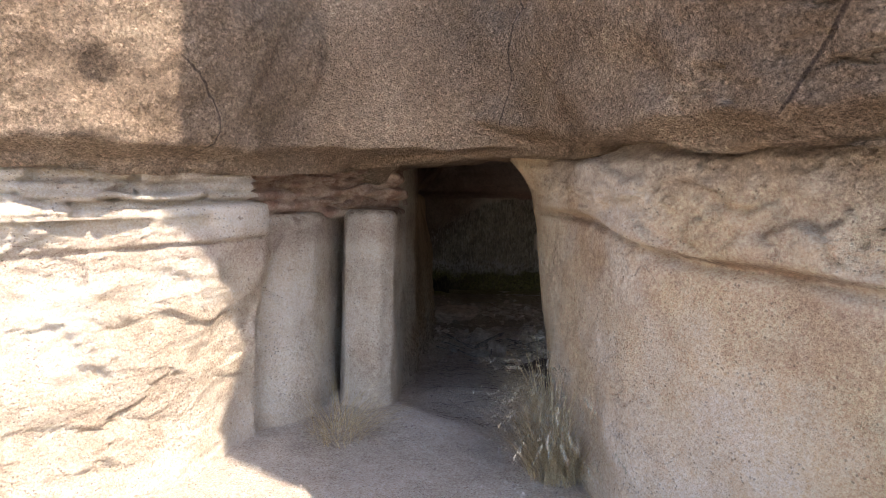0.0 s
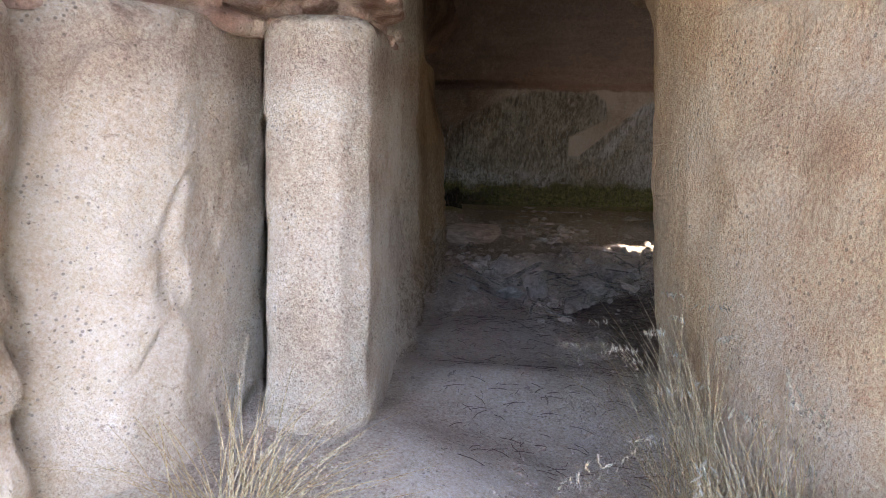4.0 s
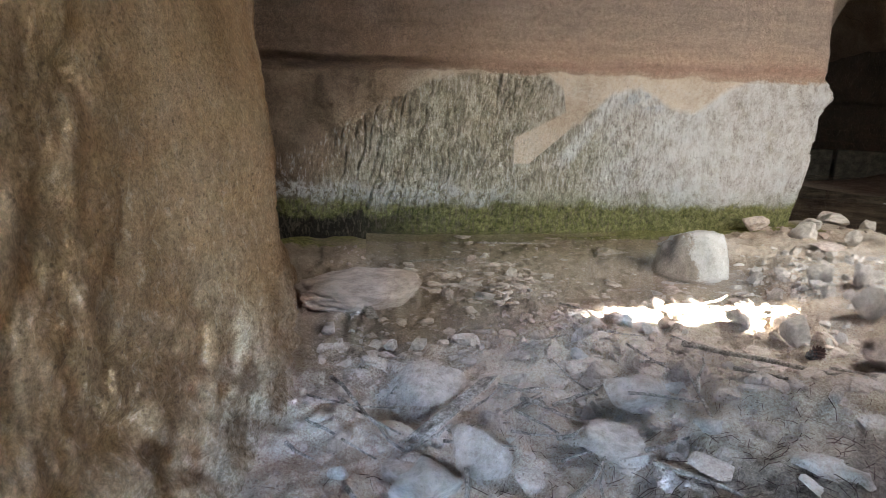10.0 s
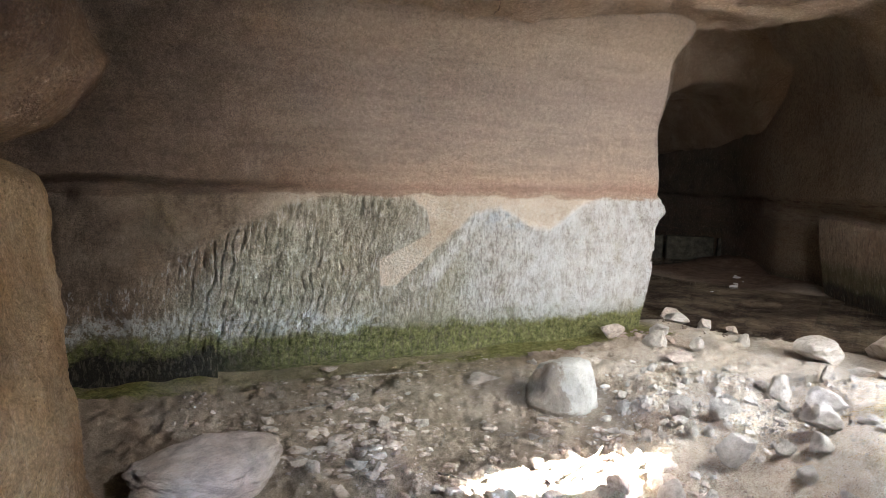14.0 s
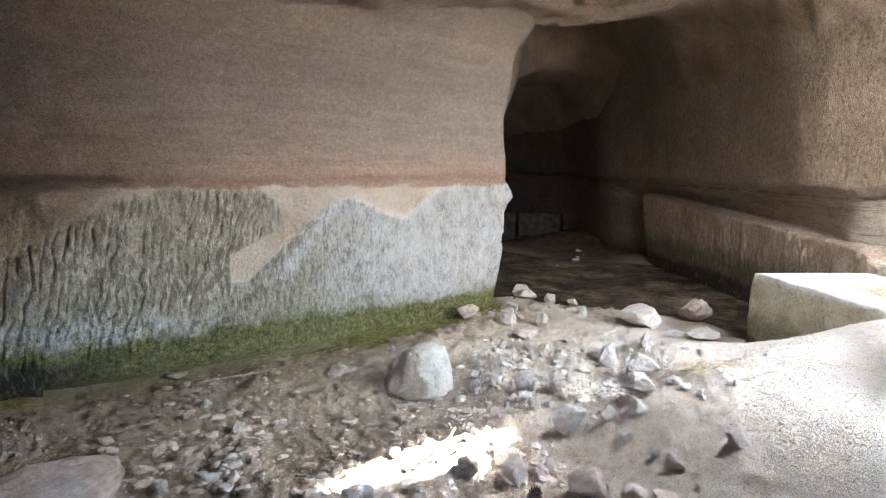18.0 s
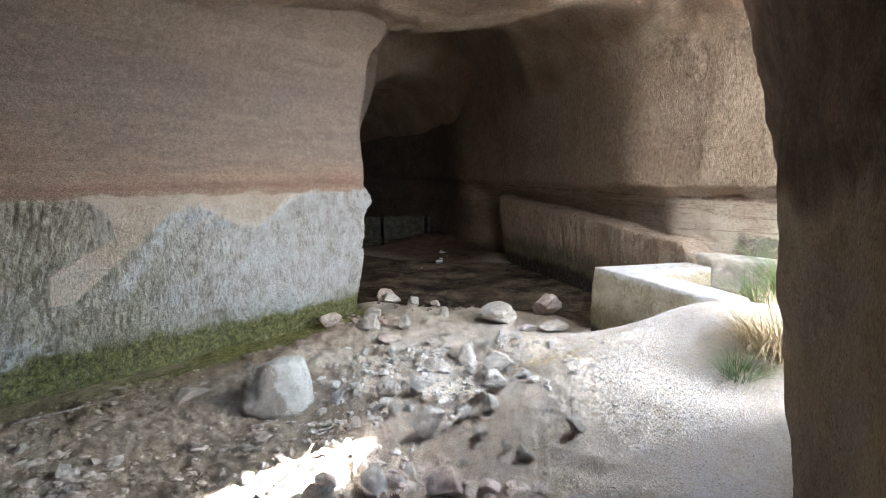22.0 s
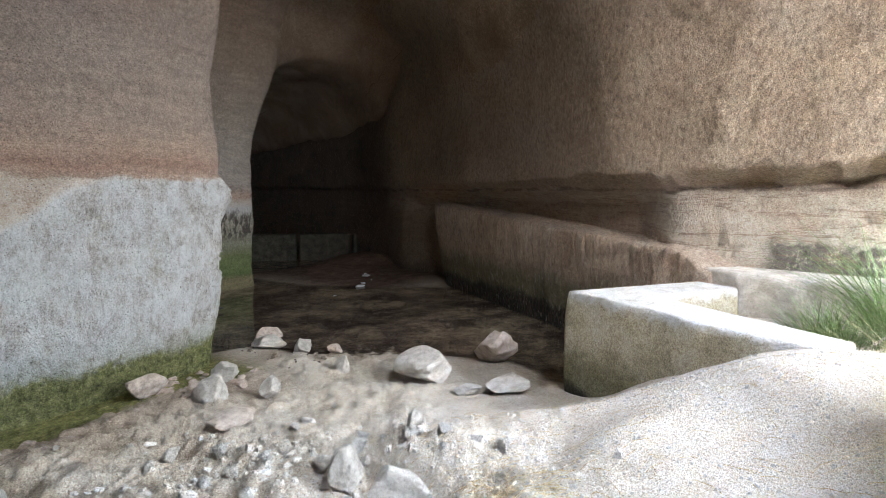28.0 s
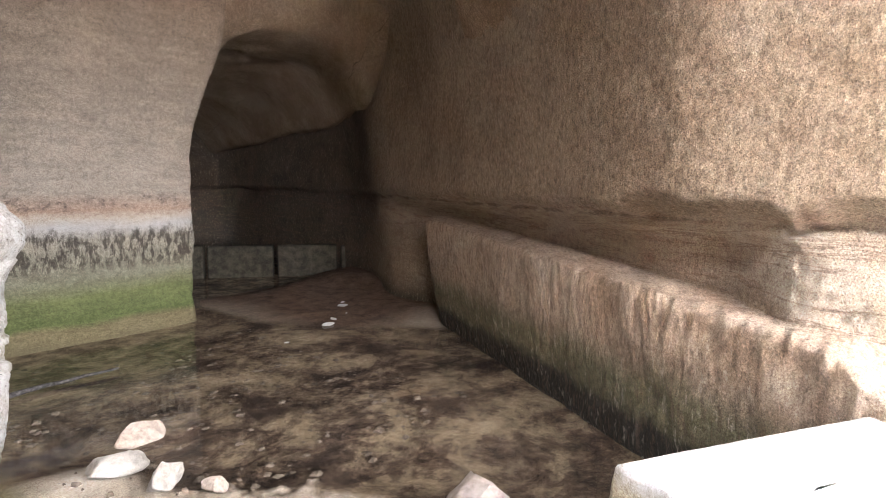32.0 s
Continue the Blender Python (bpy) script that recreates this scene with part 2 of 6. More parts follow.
def m_pale():
    """Cream stone of the cliff foot, pitted, with rusty seams."""
    g = Graph("pale_stone", 0.92, 0.15)
    base = g.ramp(g.noise(1.6, 6, 0.6), [(0.34, (0.50, 0.38, 0.28)), (0.5, (0.69, 0.59, 0.48)), (0.68, (0.80, 0.74, 0.66))])
    zz = g.math("ADD", g.xyz.outputs[2], g.math("MULTIPLY", g.math("SUBTRACT", g.noise(1.2, 4), 0.5), 0.3))
    seam = g.math("MULTIPLY", g.span(zz, 1.27, 1.37), g.span(zz, 1.55, 1.42))
    base = g.mix(g.math("MULTIPLY", seam, 0.35), base, (0.34, 0.17, 0.10))
    base = g.mix(g.span(g.noise(3.2, 7, 0.65), 0.56, 0.74, 0, 0.40), base, (0.46, 0.28, 0.19))
    base = g.mix(g.span(g.noise(60, 4, 0.75), 0.63, 0.73), base, (0.15, 0.10, 0.075))
    chips = g.math("MAXIMUM", g.span(g.noise(11, 6, 0.75, (1, 1, 1.8)), 0.61, 0.67), 0.0)
    base = g.mix(g.math("MULTIPLY", chips, 0.55), base, (0.27, 0.16, 0.10))
    # golden inner rock, toned down as well to paint in the dimmer passage light
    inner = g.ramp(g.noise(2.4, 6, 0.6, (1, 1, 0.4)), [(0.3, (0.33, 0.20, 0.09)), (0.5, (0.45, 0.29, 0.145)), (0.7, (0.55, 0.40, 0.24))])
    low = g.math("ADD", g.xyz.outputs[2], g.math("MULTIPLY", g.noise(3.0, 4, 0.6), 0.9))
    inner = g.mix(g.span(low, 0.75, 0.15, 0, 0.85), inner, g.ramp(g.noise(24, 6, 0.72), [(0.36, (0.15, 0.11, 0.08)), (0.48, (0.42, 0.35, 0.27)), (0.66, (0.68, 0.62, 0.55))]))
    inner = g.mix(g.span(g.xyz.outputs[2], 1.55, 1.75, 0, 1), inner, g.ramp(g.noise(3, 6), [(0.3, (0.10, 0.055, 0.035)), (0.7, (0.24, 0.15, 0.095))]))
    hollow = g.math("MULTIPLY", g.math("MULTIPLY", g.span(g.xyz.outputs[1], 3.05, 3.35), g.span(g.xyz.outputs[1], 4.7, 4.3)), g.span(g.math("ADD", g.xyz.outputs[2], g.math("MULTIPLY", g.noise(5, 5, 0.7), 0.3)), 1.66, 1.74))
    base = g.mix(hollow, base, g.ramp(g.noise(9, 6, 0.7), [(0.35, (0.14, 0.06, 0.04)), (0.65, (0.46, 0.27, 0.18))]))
    crust = g.noise(38, 6, 0.74, (1, 1, 0.5))
    crusty = g.math("MULTIPLY", g.span(g.xyz.outputs[1], 4.0, 4.9), g.span(g.math("ADD", g.xyz.outputs[2], g.math("MULTIPLY", g.noise(2.2, 4), 0.8)), 1.6, 0.5, 0.25, 1.0))
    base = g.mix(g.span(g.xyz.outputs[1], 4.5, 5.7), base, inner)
    # lumpy crust, with the contrast of grazing light painted on
    base = g.mix(g.math("MULTIPLY", crusty, g.span(crust, 0.50, 0.40, 0, 0.6)), base, (0.24, 0.145, 0.075))
    base = g.mix(g.math("MULTIPLY", crusty, g.span(crust, 0.54, 0.64, 0, 0.4)), base, (0.70, 0.60, 0.48))
    h = g.math("ADD", g.noise(7, 9, 0.68), g.math("MULTIPLY", g.noise(55, 5, 0.75), 0.5))
    h = g.math("ADD", g.math("ADD", h, g.math("MULTIPLY", chips, -0.35)), g.math("MULTIPLY", g.math("MULTIPLY", crust, crusty), 2.2))
    return g.finish(base, g.bump(h, 1.0, 0.04), tint=(1.0, 0.965, 0.90), relief=0.035, grain=0.3)


def m_tunnel():
    """Tooled yellowish stone of the passage, whiter and crustier towards the foot."""
    g = Graph("tooled_tunnel_stone", 0.9, 0.2)
    base = g.ramp(g.noise(2.2, 6, 0.6, (1, 1, 0.5)), [(0.3, (0.53, 0.36, 0.19)), (0.5, (0.68, 0.49, 0.30)), (0.7, (0.76, 0.62, 0.44))])
    low = g.math("ADD", g.xyz.outputs[2], g.math("MULTIPLY", g.noise(3.0, 4, 0.6), 0.9))
    base = g.mix(g.span(low, 1.15, 0.35, 0, 0.7), base, g.ramp(g.noise(26, 6, 0.7), [(0.35, (0.24, 0.18, 0.13)), (0.55, (0.58, 0.50, 0.40)), (0.7, (0.70, 0.63, 0.54))]))
    base = g.mix(g.span(g.noise(80, 4, 0.75), 0.62, 0.74, 0, 0.7), base, (0.16, 0.10, 0.06))
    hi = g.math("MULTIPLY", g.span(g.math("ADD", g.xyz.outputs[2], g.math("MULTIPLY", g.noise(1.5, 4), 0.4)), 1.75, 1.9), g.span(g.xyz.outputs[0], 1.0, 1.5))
    stain = g.math("MULTIPLY", g.math("MULTIPLY", g.span(g.xyz.outputs[0], 3.6, 4.2), g.span(g.xyz.outputs[2], 1.5, 1.1)), g.span(g.noise(5, 6, 0.7, (1, 1, 0.2)), 0.44, 0.6))
    base = g.mix(g.math("MULTIPLY", stain, 0.75), base, (0.17, 0.17, 0.07))
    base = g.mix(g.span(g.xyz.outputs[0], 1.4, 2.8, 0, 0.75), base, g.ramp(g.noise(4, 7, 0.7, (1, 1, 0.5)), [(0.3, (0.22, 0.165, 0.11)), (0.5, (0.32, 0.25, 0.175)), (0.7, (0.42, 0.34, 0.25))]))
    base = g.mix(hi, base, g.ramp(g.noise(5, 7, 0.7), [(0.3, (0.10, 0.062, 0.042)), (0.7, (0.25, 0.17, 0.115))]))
    h = g.math("ADD", g.noise(24, 8, 0.72, (1, 1, 0.45)), g.math("MULTIPLY", g.noise(5, 5, 0.6, (1, 1, 0.35)), 1.3))
    # hairline cracks and the rusty sagging bed of the outer face
    y, z = g.xyz.outputs[1], g.xyz.outputs[2]
    outer = g.span(y, 3.6, 2.9)
    hair = g.math("MULTIPLY", g.span(g.cells(2.6, "DISTANCE_TO_EDGE", (1, 1, 1.4), wobble=0.45), 0.005, 0.0015), g.span(g.noise(1.1, 4), 0.50, 0.60))
    hair = g.math("MULTIPLY", hair, outer)
    cap = g.math("MULTIPLY", outer, g.span(g.math("ADD", z, g.math("MULTIPLY", g.noise(6, 5, 0.7), 0.2)), 1.80, 1.92))
    base = g.mix(cap, base, g.ramp(g.noise(14, 6, 0.7), [(0.35, (0.24, 0.15, 0.09)), (0.65, (0.42, 0.30, 0.20))]))
    base = g.mix(g.math("MULTIPLY", hair, 0.8), base, (0.11, 0.06, 0.04))
    rust = g.math("MULTIPLY", g.math("MULTIPLY", g.span(z, 1.1, 1.2), g.span(g.math("ADD", z, g.math("MULTIPLY", g.noise(3.5, 5, 0.7), 0.5)), 2.0, 1.8)), outer)
    bedz = g.math("ADD", g.span(y, 2.9, 1.4, 1.58, 1.47), g.math("MULTIPLY", g.math("SUBTRACT", g.noise(4, 5, 0.6), 0.5), 0.10))
    line = g.math("MULTIPLY", g.math("MULTIPLY", g.span(g.math("ABSOLUTE", g.math("SUBTRACT", z, bedz)), 0.022, 0.006), outer), g.span(g.noise(6, 4), 0.36, 0.5))
    base = g.mix(g.math("MULTIPLY", line, 0.85), base, (0.20, 0.10, 0.05))
    base = g.mix(g.math("MULTIPLY", rust, g.span(g.noise(3, 6, 0.7), 0.4, 0.62, 0, 0.55)), base, (0.40, 0.20, 0.09))
    base = g.mix(g.math("MULTIPLY", outer, g.span(g.noise(1.0, 6, 0.65), 0.38, 0.62, 0.15, 0.85)), base, (0.72, 0.63, 0.56))
    h = g.math("SUBTRACT", h, hair)
    return g.finish(base, g.bump(h, 0.9, 0.03), tint=(1.0, 0.955, 0.86), relief=0.022, grain=0.3)


# upper limit of the pick-marked zone along the back wall: metres along x, height
WORKED_X = (-0.6, -0.25, 0.16, 0.55, 1.06, 1.69, 2.40, 2.60, 2.67, 2.75, 3.2, 3.53, 3.94, 4.28, 4.73, 5.1, 6.2)
WORKED_Z = (0.40, 0.61, 0.85, 1.06, 1.31, 1.40, 1.36, 1.20, 0.78, 0.79, 1.17, 1.26, 1.03, 0.97, 1.28, 1.42, 1.42)


def m_backwall():
    """Quarried wall: moss at the foot, grey tooled zone with salt crusts, red seam, pinkish sandstone above."""
    g = Graph("banded_quarry_wall", 0.9, 0.2)
    x, z = g.xyz.outputs[0], g.xyz.outputs[2]
    wave = g.math("MULTIPLY", g.math("SUBTRACT", g.noise(1.1, 5, 0.6, (1, 1, 2.5)), 0.5), 0.30)
    zz = g.math("ADD", z, wave)
    tall = g.span(zz, 1.35, 3.6)
    tall.node.interpolation_type = "LINEAR"
    upper = g.ramp(tall, [(0.0, (0.52, 0.36, 0.25)), (0.05, (0.46, 0.27, 0.18)), (0.11, (0.50, 0.34, 0.24)), (0.22, (0.42, 0.31, 0.235)), (0.45, (0.40, 0.30, 0.235)), (0.6, (0.36, 0.265, 0.21)), (0.85, (0.40, 0.29, 0.20)), (1.0, (0.30, 0.21, 0.14))])
    # browner rock at low x, deepened further to paint the light's falloff
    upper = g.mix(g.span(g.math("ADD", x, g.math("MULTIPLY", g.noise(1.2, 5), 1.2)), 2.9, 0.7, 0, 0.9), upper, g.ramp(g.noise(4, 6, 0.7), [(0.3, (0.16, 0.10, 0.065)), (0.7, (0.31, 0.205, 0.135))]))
    streak = g.noise(2.4, 7, 0.65, (0.5, 0.5, 5))
    upper = g.mix(0.5, upper, g.ramp(streak, [(0.3, 0.36), (0.5, 0.5), (0.7, 0.62)]), "OVERLAY")
    grey = g.ramp(g.noise(5, 7, 0.65), [(0.3, (0.26, 0.225, 0.15)), (0.5, (0.46, 0.415, 0.305)), (0.7, (0.63, 0.58, 0.47))])
    salt = g.math("MULTIPLY", g.span(g.math("ADD", x, g.math("MULTIPLY", g.noise(1.3, 5), 2.2)), 3.2, 5.0), g.span(g.noise(4, 8, 0.7), 0.2, 0.5))
    olive = g.math("MULTIPLY", g.math("MULTIPLY", g.span(x, 2.5, 3.0), g.span(x, 4.9, 4.2)), g.span(g.math("ADD", z, g.math("MULTIPLY", g.noise(2, 6, 0.7), 0.6)), 1.15, 0.7))
    grey = g.mix(g.math("MULTIPLY", olive, 0.55), grey, (0.34, 0.34, 0.20))
    # salt crust, whiter with x; its grey mottling stands for shaded relief
    lower = g.mix(g.math("MULTIPLY", salt, 0.9), grey, g.ramp(g.noise(8, 8, 0.78, (1, 1, 0.6)), [(0.34, (0.36, 0.32, 0.29)), (0.46, (0.62, 0.58, 0.56)), (0.56, (0.80, 0.77, 0.77)), (0.7, (0.85, 0.84, 0.84))]))
    bluish = g.math("MULTIPLY", g.math("MULTIPLY", g.span(g.math("ABSOLUTE", g.math("SUBTRACT", x, 3.55)), 0.42, 0.2), g.span(g.math("ABSOLUTE", g.math("SUBTRACT", z, 1.10)), 0.17, 0.06)), g.span(g.noise(6, 6, 0.7), 0.42, 0.56))
    lower = g.mix(g.math("MULTIPLY", bluish, 0.8), lower, (0.55, 0.60, 0.66))
    tilt = g.math("SUBTRACT", x, g.math("MULTIPLY", z, 0.75))
    ray = g.math("MULTIPLY", g.math("MAXIMUM", g.span(g.math("ABSOLUTE", g.math("SUBTRACT", tilt, 2.36)), 0.16, 0.05), g.span(g.math("ABSOLUTE", g.math("SUBTRACT", tilt, 3.72)), 0.14, 0.03)), g.span(g.noise(5, 7, 0.75), 0.36, 0.52))
    lower = g.mix(g.math("MULTIPLY", g.math("MULTIPLY", ray, g.span(z, 0.2, 0.4)), 0.85), lower, (0.82, 0.80, 0.79))
    # bare peach stone above the worked zone
    limit = g.curve(x, WORKED_X, WORKED_Z)
    bare = g.span(g.math("SUBTRACT", g.math("ADD", z, g.math("MULTIPLY", g.math("SUBTRACT", g.noise(9, 5, 0.7), 0.5), 0.10)), limit), -0.05, 0.06)
    plate = g.math("MULTIPLY", g.math("MULTIPLY", g.span(x, 2.0, 2.03), g.span(x, 2.75, 2.70)), g.math("MULTIPLY", g.span(g.math("SUBTRACT", z, g.math("ADD", g.math("MULTIPLY", x, 0.5), -0.36)), 0.02, -0.02), g.span(g.math("SUBTRACT", z, g.math("MAXIMUM", 0.33, g.math("ADD", g.math("MULTIPLY", x, 0.84), -1.52))), 0.0, 0.02)))
    bare = g.math("MAXIMUM", bare, plate)
    lower = g.mix(bare, lower, g.ramp(g.noise(2.5, 5), [(0.35, (0.62, 0.48, 0.35)), (0.6, (0.76, 0.64, 0.51))]))
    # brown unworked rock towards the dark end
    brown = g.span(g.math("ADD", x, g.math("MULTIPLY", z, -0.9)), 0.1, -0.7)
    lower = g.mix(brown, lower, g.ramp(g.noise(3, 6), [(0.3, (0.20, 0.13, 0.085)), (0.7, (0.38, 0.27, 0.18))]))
    # crust and moss
    zm = g.math("ADD", z, g.math("MULTIPLY", g.math("SUBTRACT", g.noise(2.2, 8, 0.76), 0.5), 0.62))
    crust = g.math("MULTIPLY", g.math("MULTIPLY", g.span(zm, -0.22, -0.1), g.span(zm, 0.12, -0.02)), g.math("MULTIPLY", g.span(g.noise(14, 5, 0.7), 0.40, 0.54), g.math("MAXIMUM", g.span(x, 2.4, 1.6), g.math("MULTIPLY", g.span(x, 3.7, 4.1), g.span(x, 5.4, 4.9)))))
    lower = g.mix(crust, lower, (0.80, 0.79, 0.76))
    moss = g.ramp(g.noise(18, 6, 0.7), [(0.3, (0.045, 0.05, 0.015)), (0.5, (0.19, 0.20, 0.04)), (0.7, (0.36, 0.34, 0.11))])
    lower = g.mix(g.span(zm, 0.12, -0.16, 0, 0.35), lower, (0.16, 0.18, 0.08))
    lower = g.mix(g.span(zm, -0.1, -0.24), lower, moss)
    # almost black along the foot at low x
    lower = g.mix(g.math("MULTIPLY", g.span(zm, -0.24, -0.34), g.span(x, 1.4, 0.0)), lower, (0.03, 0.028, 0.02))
    base = g.mix(g.span(zz, 1.36, 1.40), lower, upper)
    base = g.mix(g.span(g.noise(75, 4, 0.75), 0.62, 0.74, 0, 0.6), base, (0.13, 0.09, 0.065))
    tool = g.noise(26, 5, 0.68, (1, 1, 0.32))
    picked = g.math("MULTIPLY", g.span(z, 1.44, 1.36), g.math("SUBTRACT", 1.0, bare))
    # pick grooves: dirt and groove shading painted dark, crests paler
    base = g.mix(g.math("MULTIPLY", g.math("MULTIPLY", picked, g.span(x, 4.6, 3.2, 0.25, 1.0)), g.span(tool, 0.50, 0.42, 0, 0.5)), base, (0.15, 0.12, 0.085))
    base = g.mix(g.math("MULTIPLY", g.math("MULTIPLY", picked, g.span(z, -0.05, 0.1)), g.span(tool, 0.54, 0.62, 0, 0.45)), base, (0.82, 0.80, 0.78))
    lamina = g.math("MULTIPLY", g.span(z, 1.36, 1.44), g.noise(6, 7, 0.7, (0.5, 0.5, 6)))
    h = g.math("ADD", g.math("ADD", g.noise(9, 8, 0.68), g.math("MULTIPLY", lamina, 0.7)), g.math("MULTIPLY", g.math("MULTIPLY", tool, picked), 1.5))
    return g.finish(base, g.bump(h, 0.9, 0.035), relief=0.035, grain=0.42, pits=0.8)


def m_rightwall():
    """Golden-brown pecked wall of the inner hall, dark and wet at its foot."""
    g = Graph("pecked_brown_wall", 0.62, 0.4)
    z = g.xyz.outputs[2]
    base = g.ramp(g.noise(1.2, 7, 0.65), [(0.3, (0.27, 0.175, 0.10)), (0.5, (0.39, 0.27, 0.165)), (0.7, (0.48, 0.36, 0.235))])
    base = g.mix(g.span(g.noise(30, 5, 0.7), 0.5, 0.7, 0, 0.5), base, (0.52, 0.44, 0.33))
    seam = g.math("ADD", z, g.math("MULTIPLY", g.math("SUBTRACT", g.noise(1.5, 4, 0.5, (1, 1, 3)), 0.5), 0.25))
    base = g.mix(g.math("MULTIPLY", g.span(seam, 0.7, 1.0), g.span(seam, 1.45, 1.3)), base, g.ramp(g.noise(3, 6, 0.6, (1, 1, 5)), [(0.3, (0.42, 0.25, 0.16)), (0.6, (0.60, 0.47, 0.35))]))
    base = g.mix(g.span(g.noise(70, 4, 0.75), 0.62, 0.74, 0, 0.6), base, (0.14, 0.085, 0.05))
    y = g.xyz.outputs[1]
    # cream beds; the slanting border paints the lit side against the shaded recess
    cream = g.math("MULTIPLY", g.span(seam, 1.33, 1.25), g.span(g.math("ADD", y, g.math("MULTIPLY", z, -0.9)), 7.5, 7.3))
    base = g.mix(cream, base, g.ramp(g.noise(2.2, 6, 0.6, (1, 1, 3)), [(0.3, (0.48, 0.34, 0.23)), (0.6, (0.68, 0.57, 0.45))]))
    damp = g.math("MULTIPLY", g.span(g.math("ADD", z, g.math("MULTIPLY", g.noise(3, 5), 0.35)), 1.02, 0.95), g.span(y, 7.25, 7.05))
    base = g.mix(damp, base, (0.20, 0.165, 0.14))
    # depth shade of the flooded tunnel, painted darker beyond y 15
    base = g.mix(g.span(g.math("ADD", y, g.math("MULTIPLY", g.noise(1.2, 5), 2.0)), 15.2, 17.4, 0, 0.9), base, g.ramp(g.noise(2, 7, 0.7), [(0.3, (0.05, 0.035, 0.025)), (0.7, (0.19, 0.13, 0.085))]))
    crackz = g.math("ADD", z, g.math("MULTIPLY", g.math("SUBTRACT", g.noise(2.6, 6, 0.6), 0.5), 0.12))
    lam = g.math("MULTIPLY", g.span(z, 1.30, 1.22), g.span(g.math("ABSOLUTE", g.math("SUBTRACT", g.noise(1.4, 4, 0.55, (0.5, 0.5, 7)), 0.5)), 0.022, 0.006))
    base = g.mix(g.math("MULTIPLY", lam, 0.6), base, (0.30, 0.17, 0.10))
    base = g.mix(g.math("MULTIPLY", g.math("MULTIPLY", g.span(crackz, 1.28, 1.30), g.span(crackz, 1.335, 1.315)), g.span(g.noise(3, 3), 0.42, 0.55, 0, 0.7)), base, (0.16, 0.09, 0.06))
    base = g.mix(g.span(z, -0.1, -0.45, 0, 0.8), base, (0.07, 0.06, 0.04))
    peck = g.noise(27, 4, 0.65, (1, 1, 0.5))
    upper = g.span(z, 1.3, 1.4, 0.3, 1.0)
    # peck hollows darker, crests paler: relief shading put into the colour
    base = g.mix(g.math("MULTIPLY", upper, g.span(peck, 0.49, 0.37, 0, 0.6)), base, (0.17, 0.105, 0.06))
    base = g.mix(g.span(peck, 0.56, 0.66, 0, 0.55), base, (0.58, 0.46, 0.31))
    h = g.math("ADD", g.math("MULTIPLY", peck, 1.6), g.math("MULTIPLY", g.noise(4, 5, 0.6), 0.3))
    return g.finish(base, g.bump(h, 1.0, 0.045), relief=0.06)


def m_bench():
    """Tooled pinkish stone, algae green and then black at the water."""
    g = Graph("tooled_bench_stone", 0.58, 0.45)
    z = g.math("ADD", g.xyz.outputs[2], g.math("MULTIPLY", g.math("SUBTRACT", g.noise(2.5, 6, 0.65), 0.5), 0.4))
    base = g.ramp(g.noise(3, 7, 0.65), [(0.3, (0.38, 0.25, 0.155)), (0.5, (0.50, 0.36, 0.245)), (0.7, (0.60, 0.47, 0.35))])
    base = g.mix(g.span(z, 0.34, 0.0), base, g.ramp(g.noise(12, 5, 0.7), [(0.3, (0.12, 0.12, 0.05)), (0.7, (0.27, 0.24, 0.13))]))
    base = g.mix(g.span(z, -0.12, -0.30), base, (0.028, 0.026, 0.02))
    tool = g.noise(22, 5, 0.68, (1, 1, 0.28))
    # tool strokes shaded by colour too, dark in the cuts, pale between
    base = g.mix(g.span(tool, 0.50, 0.38, 0, 0.55), base, (0.20, 0.13, 0.085))
    base = g.mix(g.span(tool, 0.56, 0.66, 0, 0.4), base, (0.72, 0.62, 0.52))
    h = g.math("ADD", g.math("MULTIPLY", tool, 1.5), g.math("MULTIPLY", g.noise(60, 4, 0.7), 0.3))
    return g.finish(base, g.bump(h, 0.9, 0.04))


